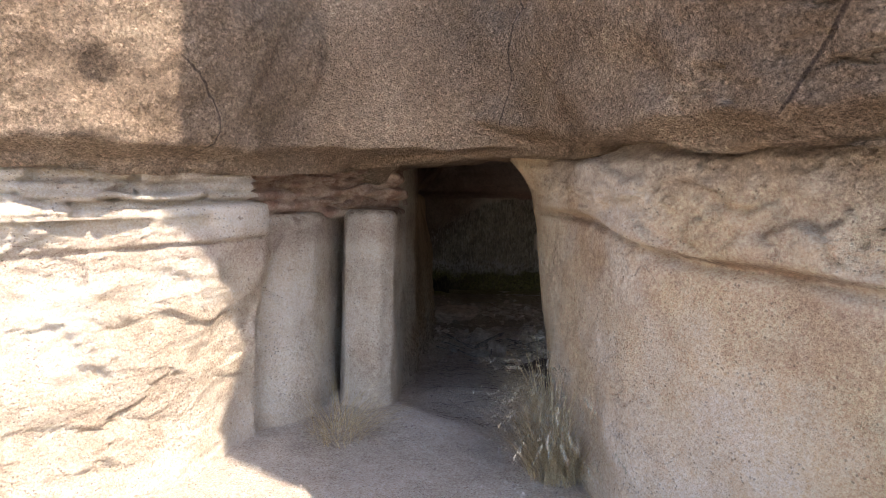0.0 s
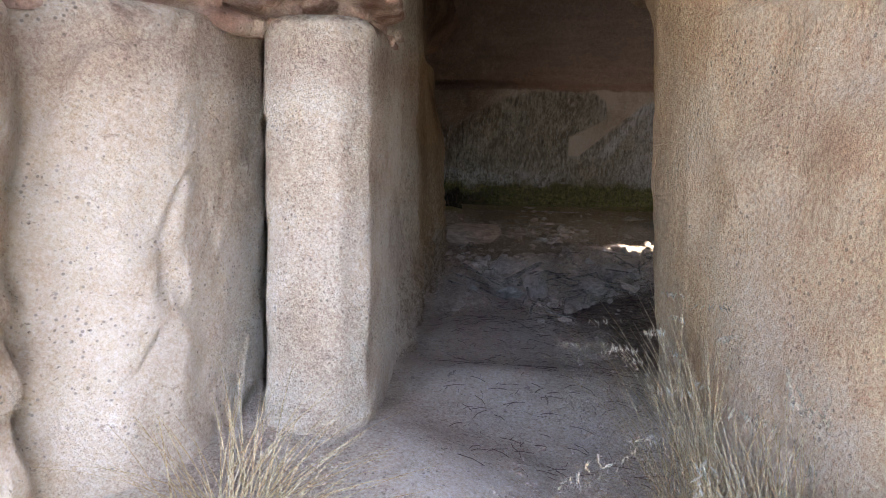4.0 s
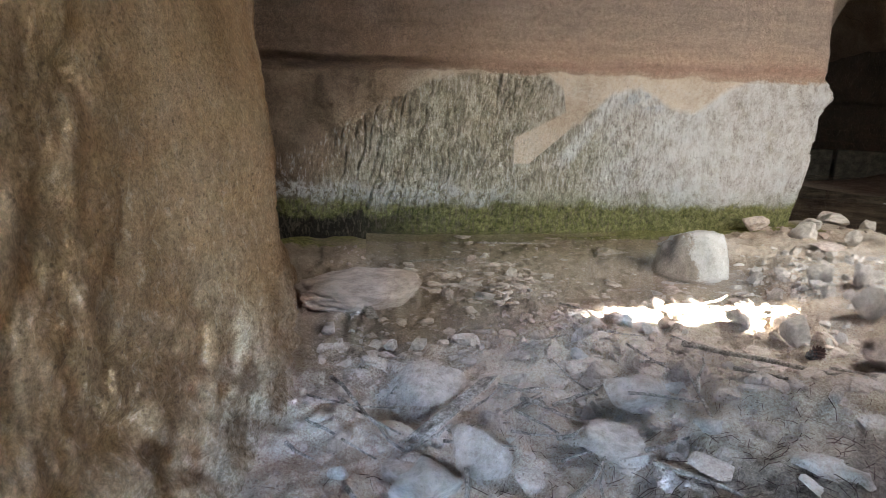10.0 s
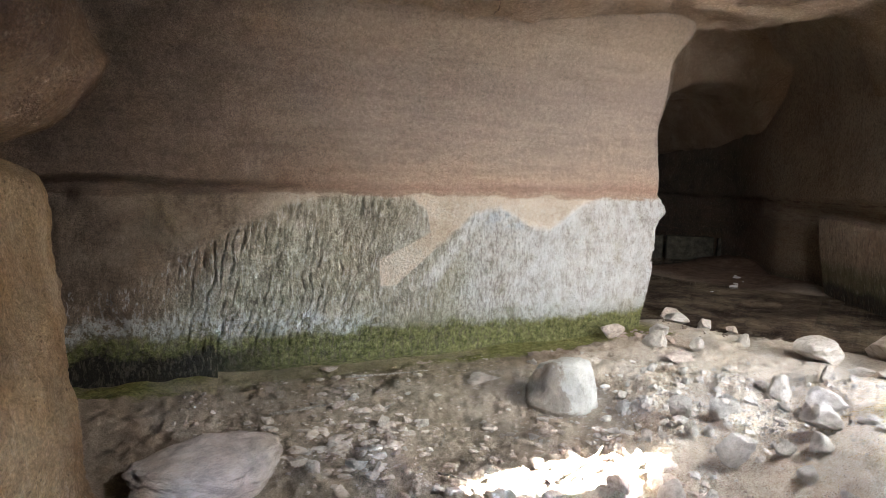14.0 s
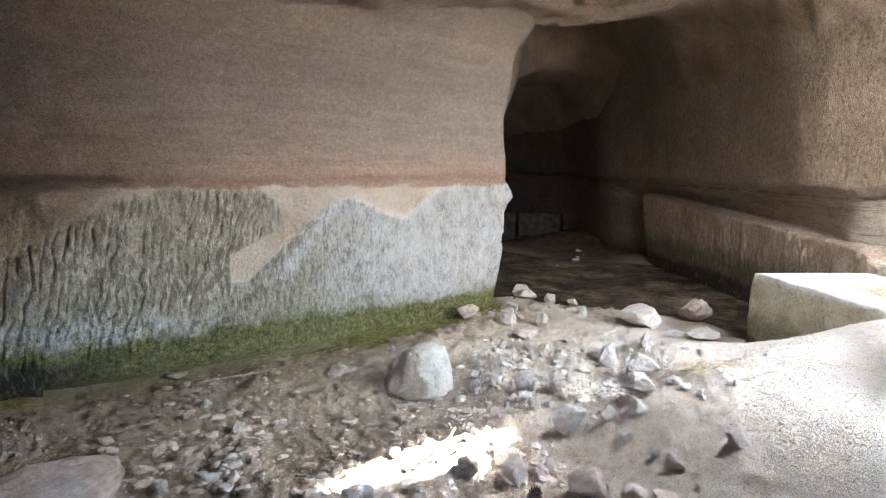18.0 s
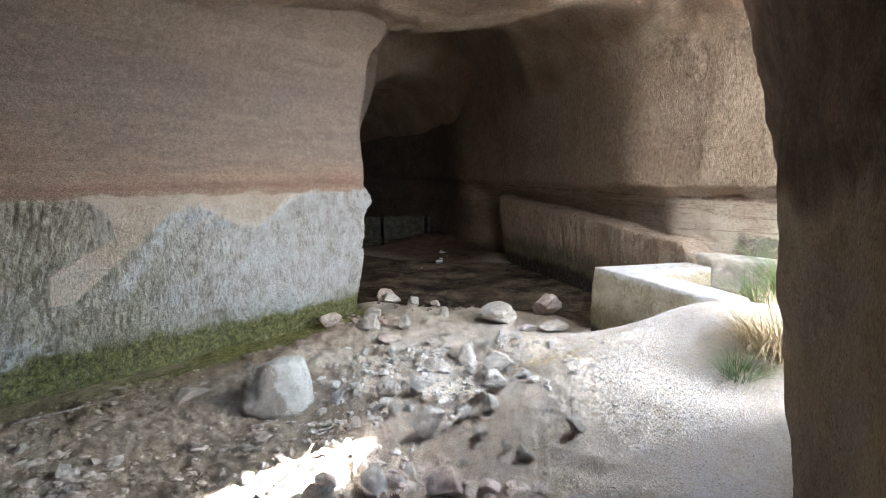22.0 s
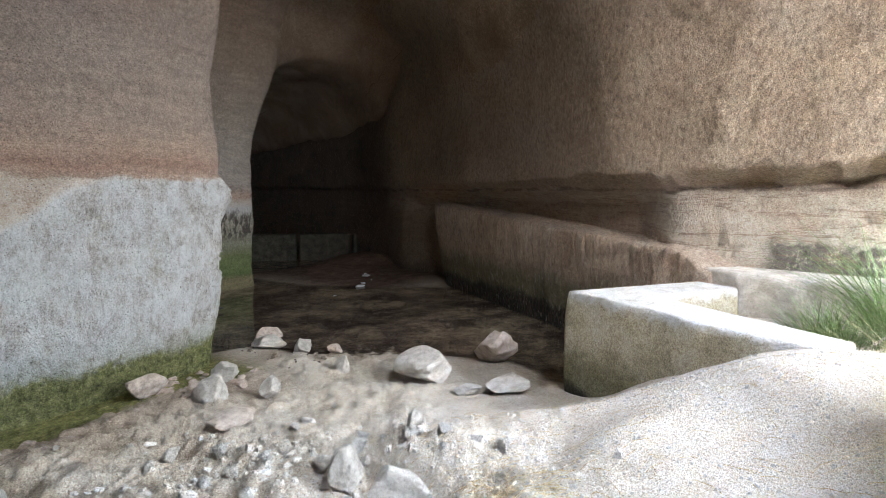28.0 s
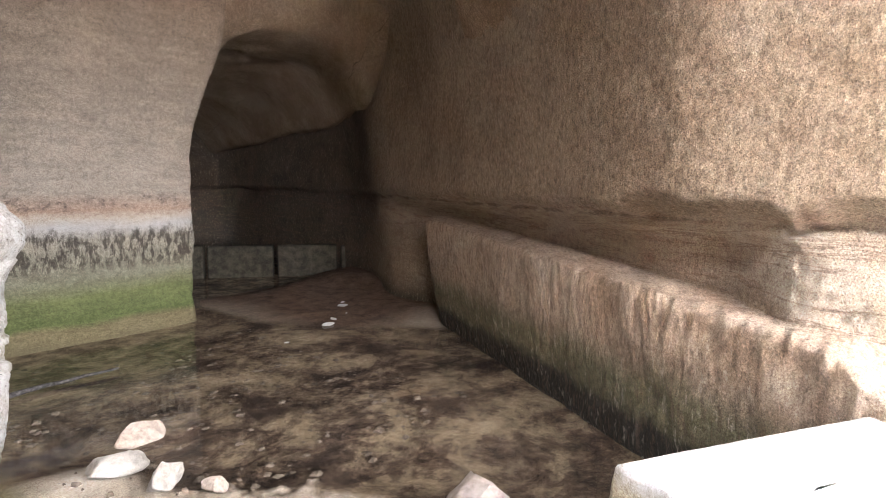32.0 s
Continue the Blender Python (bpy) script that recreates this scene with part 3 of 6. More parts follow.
def m_pier():
    """Second pier: layered brown above, pale and dark streaks, green to the waterline."""
    g = Graph("streaked_pier_stone", 0.85, 0.25)
    x, y, z0 = g.xyz.outputs
    z = g.math("ADD", z0, g.math("MULTIPLY", g.math("SUBTRACT", g.noise(1.3, 5, 0.6, (1, 1, 2)), 0.5), 0.16))
    rise = g.span(z, -0.6, 4.0)
    rise.node.interpolation_type = "LINEAR"
    base = g.ramp(rise, [(0.0, (0.25, 0.20, 0.09)), (0.055, (0.27, 0.22, 0.10)), (0.075, (0.15, 0.20, 0.045)), (0.14, (0.20, 0.24, 0.07)), (0.19, (0.30, 0.29, 0.19)), (0.30, (0.42, 0.38, 0.30)), (0.335, (0.62, 0.60, 0.60)), (0.36, (0.66, 0.57, 0.48)), (0.38, (0.52, 0.33, 0.23)), (0.43, (0.47, 0.40, 0.33)), (0.7, (0.38, 0.30, 0.23)), (1.0, (0.33, 0.22, 0.14))])
    streak = g.math("MULTIPLY", g.span(g.noise(13, 6, 0.75, (1, 1, 0.35)), 0.44, 0.56), g.math("MULTIPLY", g.span(z, 0.28, 0.5), g.span(g.math("ADD", z, g.math("MULTIPLY", g.noise(9, 3, 0.6, (1, 1, 0.3)), 0.35)), 1.15, 0.98)))
    base = g.mix(g.math("MULTIPLY", streak, 0.85), base, (0.07, 0.055, 0.045))
    soot = g.math("MULTIPLY", g.math("MULTIPLY", g.span(z, 1.12, 1.2), g.span(z, 1.42, 1.3)), g.span(g.noise(6, 6, 0.75), 0.5, 0.62))
    base = g.mix(g.math("MULTIPLY", soot, 0.7), base, (0.10, 0.07, 0.06))
    # behind the pier's front the tunnel's gloom is put into the colour
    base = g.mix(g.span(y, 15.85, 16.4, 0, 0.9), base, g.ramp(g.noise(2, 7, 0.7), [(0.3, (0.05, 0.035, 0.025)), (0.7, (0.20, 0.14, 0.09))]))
    base = g.mix(0.4, base, g.ramp(g.noise(1.6, 8, 0.7, (1, 1, 5)), [(0.36, 0.30), (0.5, 0.5), (0.64, 0.68)]), "OVERLAY")
    h = g.math("ADD", g.noise(9, 8, 0.68), g.math("MULTIPLY", g.noise(60, 4, 0.7), 0.4))
    return g.finish(base, g.bump(h, 0.7, 0.03))


def m_ground():
    """Dusty earth, chalky near the mouths, browner and damp by the pool."""
    g = Graph("dusty_earth", 0.95, 0.12)
    x, y, z = g.xyz.outputs
    base = g.ramp(g.noise(1.5, 8, 0.65), [(0.3, (0.46, 0.38, 0.30)), (0.5, (0.62, 0.54, 0.45)), (0.7, (0.73, 0.66, 0.57))])
    chalk = g.math("ADD", g.math("MULTIPLY", g.math("SUBTRACT", x, 1.8), 0.35), g.math("MULTIPLY", z, 1.5))
    base = g.mix(g.math("MULTIPLY", g.span(chalk, 0.0, 1.3), g.span(g.noise(2.2, 7, 0.65), 0.2, 0.6)), base, (0.73, 0.67, 0.59))
    purple = g.math("MULTIPLY", g.span(x, 1.8, 0.6), g.span(y, 4.4, 6.0))
    base = g.mix(g.math("MULTIPLY", purple, 0.6), base, g.ramp(g.noise(9, 6, 0.7), [(0.3, (0.45, 0.33, 0.28)), (0.7, (0.72, 0.60, 0.52))]))
    # needle-littered soil, darkened also for the right wall's shade on the floor
    mat = g.math("MULTIPLY", g.span(g.math("ADD", x, g.math("MULTIPLY", g.noise(2.5, 6, 0.7), 0.8)), 1.05, 1.45), g.span(g.math("ADD", y, g.math("MULTIPLY", g.noise(2.2, 6, 0.7), 0.8)), 6.75, 6.35))
    mat = g.math("MULTIPLY", mat, g.math("MULTIPLY", g.span(x, 2.9, 2.3), g.span(y, 4.3, 4.7)))
    base = g.mix(g.math("MULTIPLY", mat, 0.85), base, g.ramp(g.noise(20, 6, 0.75), [(0.35, (0.10, 0.06, 0.05)), (0.65, (0.27, 0.19, 0.155))]))
    damp = g.math("ADD", z, g.math("MULTIPLY", g.math("SUBTRACT", g.noise(2, 5), 0.5), 0.15))
    base = g.mix(g.span(damp, -0.40, -0.50, 0, 0.6), base, (0.28, 0.215, 0.145))
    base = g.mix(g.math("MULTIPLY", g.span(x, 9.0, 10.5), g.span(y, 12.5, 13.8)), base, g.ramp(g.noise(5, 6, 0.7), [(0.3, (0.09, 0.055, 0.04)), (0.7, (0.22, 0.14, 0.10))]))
    silt = g.ramp(g.noise(1.9, 9, 0.76, distort=0.2), [(0.40, (0.035, 0.022, 0.018)), (0.48, (0.10, 0.066, 0.045)), (0.56, (0.23, 0.17, 0.105)), (0.70, (0.40, 0.32, 0.21))])
    base = g.mix(g.math("MULTIPLY", g.span(z, -0.49, -0.525), g.span(x, 5.6, 6.2)), base, silt)
    base = g.mix(g.span(g.noise(90, 4, 0.75), 0.6, 0.74, 0, 0.55), base, (0.12, 0.09, 0.065))
    edge = g.math("ADD", y, g.math("MULTIPLY", g.math("SUBTRACT", g.noise(1.8, 7, 0.7), 0.5), 0.5))
    wall_foot = g.math("MULTIPLY", g.span(x, 6.3, 5.9), g.span(z, -0.62, -0.56, 0.4, 1.0))
    base = g.mix(g.math("MULTIPLY", wall_foot, g.span(edge, 10.2, 10.75, 0, 0.55)), base, (0.30, 0.22, 0.155))
    mossy = g.ramp(g.noise(16, 7, 0.75), [(0.32, (0.07, 0.065, 0.025)), (0.46, (0.17, 0.18, 0.035)), (0.58, (0.27, 0.27, 0.06)), (0.72, (0.40, 0.35, 0.16))])
    base = g.mix(g.math("MULTIPLY", wall_foot, g.span(edge, 10.93, 11.06)), base, mossy)
    h = g.math("ADD", g.noise(14, 9, 0.72), g.math("MULTIPLY", g.noise(80, 4, 0.75), 0.5))
    return g.finish(base, g.bump(h, 1.0, 0.04), tint=(1.0, 0.955, 0.89), grain=0.36)


def m_stone(name, dark, light, red=0.0):
    g = Graph(name, 0.93, 0.15)
    rnd = g.n.new("ShaderNodeObjectInfo").outputs["Random"]
    base = g.mix(g.span(g.noise(6, 7, 0.65), 0.3, 0.7), dark, light)
    base = g.mix(0.5, base, g.ramp(rnd, [(0, 0.38), (1, 0.62)]), "OVERLAY")
    base = g.mix(g.span(g.noise(70, 4, 0.75), 0.6, 0.75, 0, 0.5), base, (0.14, 0.10, 0.075))
    h = g.math("ADD", g.noise(14, 8, 0.7), g.math("MULTIPLY", g.noise(90, 3, 0.7), 0.4))
    return g.finish(base, g.bump(h, 0.8, 0.02), grain=0.22, relief=0.02)


def m_water():
    g = Graph("still_water", 0.02, 0.5)
    g.b.inputs["Transmission Weight"].default_value = 1.0
    g.b.inputs["IOR"].default_value = 1.33
    return g.finish((0.86, 0.88, 0.80), g.bump(g.noise(6, 3, 0.5), 0.04, 0.01), grain=0)


CONGLOMERATE, PALE, TUNNEL, BACKWALL = m_conglomerate(), m_pale(), m_tunnel(), m_backwall()
RIGHTWALL, BENCH, PIER, GROUND, WATER = m_rightwall(), m_bench(), m_pier(), m_ground(), m_water()
CHALK = m_stone("chalky_stone", (0.50, 0.445, 0.38), (0.75, 0.70, 0.63))
DUST = m_stone("dusty_stone", (0.45, 0.345, 0.27), (0.74, 0.62, 0.53))
WETSTONE = m_stone("wet_brown_stone", (0.07, 0.05, 0.035), (0.24, 0.18, 0.13))
REDEARTH = m_stone("reddish_earth", (0.27, 0.19, 0.14), (0.50, 0.39, 0.31))


def m_block():
    """Dressed stone: top painted whitish for the sunlight on it, ochre faces with mossy stains, black at the foot."""
    g = Graph("cut_block_stone", 0.9, 0.15)
    z = g.math("ADD", g.xyz.outputs[2], g.math("MULTIPLY", g.math("SUBTRACT", g.noise(5, 6, 0.7), 0.5), 0.25))
    face = g.ramp(g.noise(4, 7, 0.68), [(0.3, (0.34, 0.28, 0.15)), (0.5, (0.52, 0.44, 0.27)), (0.7, (0.64, 0.57, 0.42))])
    face = g.mix(g.span(z, 0.12, -0.25, 0, 0.8), face, (0.16, 0.15, 0.06))
    face = g.mix(g.span(z, -0.28, -0.42), face, (0.035, 0.03, 0.02))
    base = g.mix(g.span(z, 0.34, 0.42), face, g.ramp(g.noise(7, 6, 0.7), [(0.3, (0.60, 0.56, 0.50)), (0.7, (0.82, 0.79, 0.74))]))
    return g.finish(base, g.bump(g.noise(13, 8, 0.7), 0.8, 0.03))


BLOCKSTONE = m_block()


# ---- builders ----
def mesh_from(name, verts, faces, mat, smooth=True):
    me = bpy.data.meshes.new(name)
    me.from_pydata([tuple(v) for v in verts], [], faces)
    me.update()
    if smooth:
        me.polygons.foreach_set("use_smooth", [True] * len(me.polygons))
    me.materials.append(mat)
    return me


def part(name, bm, mat, parent, label=""):
    """Link a bmesh as one mesh object under a thing or a part."""
    me = bpy.data.meshes.new(name)
    bm.to_mesh(me)
    bm.free()
    me.materials.append(mat)
    ob = new(name, me)
    ob.parent = parent
    return tagged(ob, label)


def smooth_line(points, gap):
    """Resample a plan line, rounded by a spline, at even steps."""
    p = np.array(points, float)
    p = np.vstack([2 * p[0] - p[1], p, 2 * p[-1] - p[-2]])
    out = []
    for i in range(1, len(p) - 2):
        a, b, c, d = p[i - 1], p[i], p[i + 1], p[i + 2]
        for t in np.linspace(0, 1, 24, endpoint=False):
            m1, m2 = 0.35 * (c - a), 0.35 * (d - b)
            out.append((2 * t**3 - 3 * t**2 + 1) * b + (t**3 - 2 * t**2 + t) * m1 + (-2 * t**3 + 3 * t**2) * c + (t**3 - t**2) * m2)
    out = np.array(out + [p[-2]])
    s = np.concatenate([[0], np.cumsum(np.linalg.norm(np.diff(out, axis=0), axis=1))])
    k = np.linspace(0, s[-1], max(int(s[-1] / gap), 2))
    return np.stack([np.interp(k, s, out[:, 0]), np.interp(k, s, out[:, 1])], 1), k


def rock_wall(name, line, z0, z1, side, mat, relief, gap=0.04, thick=0.8, label="", rise=None, foot=None):
    """A solid wall of rock along a plan line. side 1: the open side is on the left of the line, -1: on its right.
    relief(x, y, z, s) pushes the face towards the open side. rise(x, y): its own top height."""
    p, s = smooth_line(line, gap)
    d = np.gradient(p, axis=0)
    d /= np.linalg.norm(d, axis=1)[:, None]
    n = np.stack([-d[:, 1], d[:, 0]], 1) * side
    for _ in range(3):
        n[1:-1] = (n[:-2] + 2 * n[1:-1] + n[2:]) / 4
    n /= np.linalg.norm(n, axis=1)[:, None]
    nz = max(int((z1 - z0) / gap), 2)
    tz = np.linspace(0, 1, nz)
    top = np.full(len(p), z1) if rise is None else rise(p[:, 0], p[:, 1])
    low = np.full(len(p), z0) if foot is None else foot(p[:, 0], p[:, 1])
    Z = low[:, None] + (top - low)[:, None] * tz[None]
    X, Y = np.repeat(p[:, :1], nz, 1), np.repeat(p[:, 1:], nz, 1)
    off = relief(X, Y, Z, np.repeat(s[:, None], nz, 1))
    X2, Y2 = X + n[:, :1] * off, Y + n[:, 1:] * off
    nu = len(p)
    front = np.stack([X2, Y2, Z], 2).reshape(-1, 3)
    b = p - n * thick
    bb = np.column_stack([b, low])
    bt = np.column_stack([b, top])
    verts = np.vstack([front, bb, bt])
    B, T = nu * nz, nu * nz + nu
    faces = []
    for i in range(nu - 1):
        r = i * nz
        q = r + nz
        for j in range(nz - 1):
            faces.append((r + j, q + j, q + j + 1, r + j + 1))
        faces.append((r + nz - 1, q + nz - 1, T + i + 1, T + i))
        faces.append((q, r, B + i, B + i + 1))
        faces.append((B + i + 1, B + i, T + i, T + i + 1))
    faces.append((*range(0, nz), T, B))
    faces.append((*reversed(range((nu - 1) * nz, nu * nz)), B + nu - 1, T + nu - 1))
    if side > 0:
        faces = [tuple(reversed(f)) for f in faces]
    ob = new(name, mesh_from(name, verts, faces, mat))
    return tagged(ob, label, "rock wall", kind="structure")


def column_mesh(name, outline, z0, top, mat, gap=0.035, round_edge=0.02, rough=0.02, seed=0, lean=0.0, smooth=True, plates=0.0):
    """A cut or broken block over a closed plan outline, with worn edges. top: a height or a function of x and y."""
    o = np.array(outline, float)
    if sum(o[k - 1][0] * o[k][1] - o[k][0] * o[k - 1][1] for k in range(len(o))) < 0:
        o = o[::-1]
    pts = []
    for a, b in zip(o, np.roll(o, -1, 0)):
        m = max(int(np.linalg.norm(b - a) / gap), 1)
        pts += [a + (b - a) * k / m for k in range(m)]
    p = np.array(pts)
    p = (np.roll(p, 1, 0) + 2 * p + np.roll(p, -1, 0)) / 4
    d = np.roll(p, -1, 0) - np.roll(p, 1, 0)
    d /= np.linalg.norm(d, axis=1)[:, None]
    n = np.stack([d[:, 1], -d[:, 0]], 1)
    tops = np.array([top(x, y) for x, y in p]) if callable(top) else np.full(len(p), float(top))
    rows = list(np.linspace(0, 1, max(int((tops.max() - z0) / gap), 3)))
    rows += [1.0] * 3
    verts = []
    for r, t in enumerate(rows):
        k = r - (len(rows) - 4)
        c = max(k, 0) / 3 * math.pi / 2
        inset = round_edge * (1 - math.cos(c))
        z = z0 + (tops - round_edge - z0) * t + round_edge * math.sin(c)
        verts.append(np.column_stack([p - n * inset, z]))
    v = np.vstack(verts)
    nn = np.tile(n, (len(rows), 1))
    amp = rough * (fbm(v[:, 0], v[:, 1], v[:, 2], 2.2, 4, seed) + 0.35 * fbm(v[:, 0], v[:, 1], v[:, 2], 15, 2, seed + 5))
    if plates:
        around = np.tile(np.arange(len(p)) * gap, len(rows))
        big, joint = facets(around, v[:, 2], 0.34, 0.42, seed + 40, 0.5)
        fine, cleft = facets(around, v[:, 2], 0.10, 0.09, seed + 41, 0.5)
        amp += plates * (big - 0.8 * step(0.05, 0.0, joint) + 0.35 * fine - 0.25 * step(0.08, 0.0, cleft))
    amp *= np.repeat([1.0] * (len(rows) - 3) + [0.7, 0.35, 0.0], len(p))
    v[:, :2] += nn * amp[:, None]
    v[:, 1] += lean * (v[:, 2] - max(z0, 0.3 if lean else z0))
    m = len(p)
    faces = [(r * m + k, r * m + (k + 1) % m, (r + 1) * m + (k + 1) % m, (r + 1) * m + k) for r in range(len(rows) - 1) for k in range(m)]
    # the top closes in a ring that follows the outline, then one face
    faces += [tuple(range((len(rows) - 1) * m, len(rows) * m)), tuple(reversed(range(m)))]
    me = mesh_from(name, v, faces, mat, smooth)
    me.polygons[len(faces) - 2].use_smooth = False
    return me


def height_sheet(name, xs, ys, fn, mat, label, category, thick=None, kind="structure", edge=None):
    """A ground or ceiling sheet over a grid; with thick, a slab closed upwards."""
    X, Y = np.meshgrid(xs, ys, indexing="ij")
    if edge is not None:
        Y = Y + edge(X) + (5.0 - edge(X)) * step(0, 4.5, Y)
    Z = fn(X, Y)
    nx, ny = len(xs), len(ys)
    verts = np.stack([X, Y, Z], 2).reshape(-1, 3)
    faces = [(i * ny + j, (i + 1) * ny + j, (i + 1) * ny + j + 1, i * ny + j + 1) for i in range(nx - 1) for j in range(ny - 1)]
    if thick is not None:
        k = len(verts)
        faces = [tuple(reversed(f)) for f in faces] + [tuple(v + k for v in f) for f in faces]
        verts = np.vstack([verts, np.stack([X, Y, thick(X, Y, Z) if callable(thick) else np.full_like(Z, thick)], 2).reshape(-1, 3)])
        rim = [i * ny for i in range(nx)] + [(nx - 1) * ny + j for j in range(1, ny)] + [i * ny + ny - 1 for i in range(nx - 2, -1, -1)] + list(range(ny - 2, 0, -1))
        faces += [(rim[q], rim[(q + 1) % len(rim)], rim[(q + 1) % len(rim)] + k, rim[q] + k) for q in range(len(rim))]
    ob = new(name, mesh_from(name, verts, faces, mat))
    return tagged(ob, label, category, kind=kind)


# ---- ground ----
KNOTS = [(-4, -1, .35), (0, 0, .25), (3, -1, .4), (-.5, 3.2, .22), (.3, 2.2, .22), (.24, 4.07, .03), (.3, 5.0, -.20), (-.2, 6.2, -.33), (.8, 6.7, -.42), (.2, 9.1, -.60),
         (-2.5, 9.5, -.5), (1.2, 11.2, -.6), (2.9, 9.4, -.68), (2.9, 7.6, -.42), (4.5, 8.34, -.31), (4.3, 6.77, .17), (2.2, 6.0, -.12), (5.4, 7.0, .21), (6.2, 6.4, .46), (5.4, 7.8, -.07),
         (5.2, 10.6, -.43), (6.6, 9.4, -.42), (7.0, 8.7, -.45), (6.4, 11.5, -.45), (6.5, 10.9, -.44), (6.75, 10.4, -.45), (7.3, 9.8, -.45), (7.6, 9.2, -.46), (8.3, 10.5, -.68), (7.3, 11.4, -.64), (6.7, 12.7, -.66), (9.0, 12.5, -.72), (10.8, 14.8, -.48), (11.6, 15.3, -.40), (12.7, 16.0, -.22), (12.0, 14.6, -.42), (8.3, 8.7, -.66), (8.8, 9.6, -.7), (8.0, 15.0, -.74), (11.8, 18, -.6), (7.0, 4.0, .65), (7.9, 7.1, .24)]


def ground_base(x, y):
    num, den = 0, 0
    for kx, ky, kz in KNOTS:
        d2 = (x - kx) ** 2 + (y - ky) ** 2 + 0.05
        w = np.exp(-d2 / 18) / d2 ** 1.6 + 1e-9
        num, den = num + w * kz, den + w
    return num / den


def ground_z(x, y):
    x, y = np.asarray(x, float), np.asarray(y, float)
    z = ground_base(x, y)
    rough = 0.35 + 0.65 * step(5.2, 7.0, y) * step(5.5, 3.5, x)
    z = z + rough * (0.045 * fbm(x, y, 0, 1.7, 5, 3, 0.55))
    lumps = np.clip(fbm(x, y, 0, 4.5, 3, 9), -0.1, 1)
    rubble = np.clip(fbm(x, y, 0, 13, 3, 10), -0.2, 0.8)
    wild = step(5.4, 6.5, y) * step(11.5, 10.9, y) * step(6.0, 4.6, x + 0.8 * (7.5 - y))
    crumbs = np.clip(1 - 2.2 * np.abs(fbm(x, y, 0, 7, 4, 11, 0.6)), -0.4, 1)
    mud, gapm = facets(x, y, 0.36, 0.24, 14, 0.5)
    muddy = step(10.0, 10.35, y + 0.2 * vnoise(x * 1.5, y * 1.5, 0, 15)) * step(11.05, 10.9, y) * step(5.2, 4.4, x) * step(0.2, 0.7, x)
    z = z + muddy * (0.018 * mud - 0.035 * step(0.09, 0.0, gapm))
    # the damp strip along the quarry wall lies a step lower than the cracked mud
    strip = step(10.86, 10.94, y + 0.10 * vnoise(x * 1.7, 0, 0, 12) + 0.04 * vnoise(x * 7, 0, 0, 13)) * step(5.3, 4.6, x) * step(0.0, 0.5, x)
    return z + wild * (0.045 * lumps + 0.018 * rubble + (0.030 - 0.016 * step(2.8, 3.6, x)) * crumbs) - 0.05 * strip


def spaced(*runs):
    out = []
    for a, b, g in runs:
        out += list(np.arange(a, b, g))
    return np.array(out)


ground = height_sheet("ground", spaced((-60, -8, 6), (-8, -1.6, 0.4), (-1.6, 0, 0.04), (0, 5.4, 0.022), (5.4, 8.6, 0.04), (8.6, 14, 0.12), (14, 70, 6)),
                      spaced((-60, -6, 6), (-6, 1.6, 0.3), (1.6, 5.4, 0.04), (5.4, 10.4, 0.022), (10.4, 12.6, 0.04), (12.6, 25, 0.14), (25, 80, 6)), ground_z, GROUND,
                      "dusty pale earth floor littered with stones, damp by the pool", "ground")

# ---- walls ----
def blocks(x, y, z, rows, cols, seed):
    """Offsets of broken strata: each bed is split into blocks that stand out by chance."""
    bed = np.floor(z * rows + 0.6 * vnoise(x * 1.3, y * 1.3, 0, seed))
    along = np.floor((x - y) * cols + 3.7 * lattice(bed, bed * 0, bed * 0, seed + 1))
    edge = np.abs((z * rows + 0.6 * vnoise(x * 1.3, y * 1.3, 0, seed)) % 1 - 0.5)
    return lattice(bed, along, bed * 0, seed + 2) - 0.9 * step(0.36, 0.5, edge)


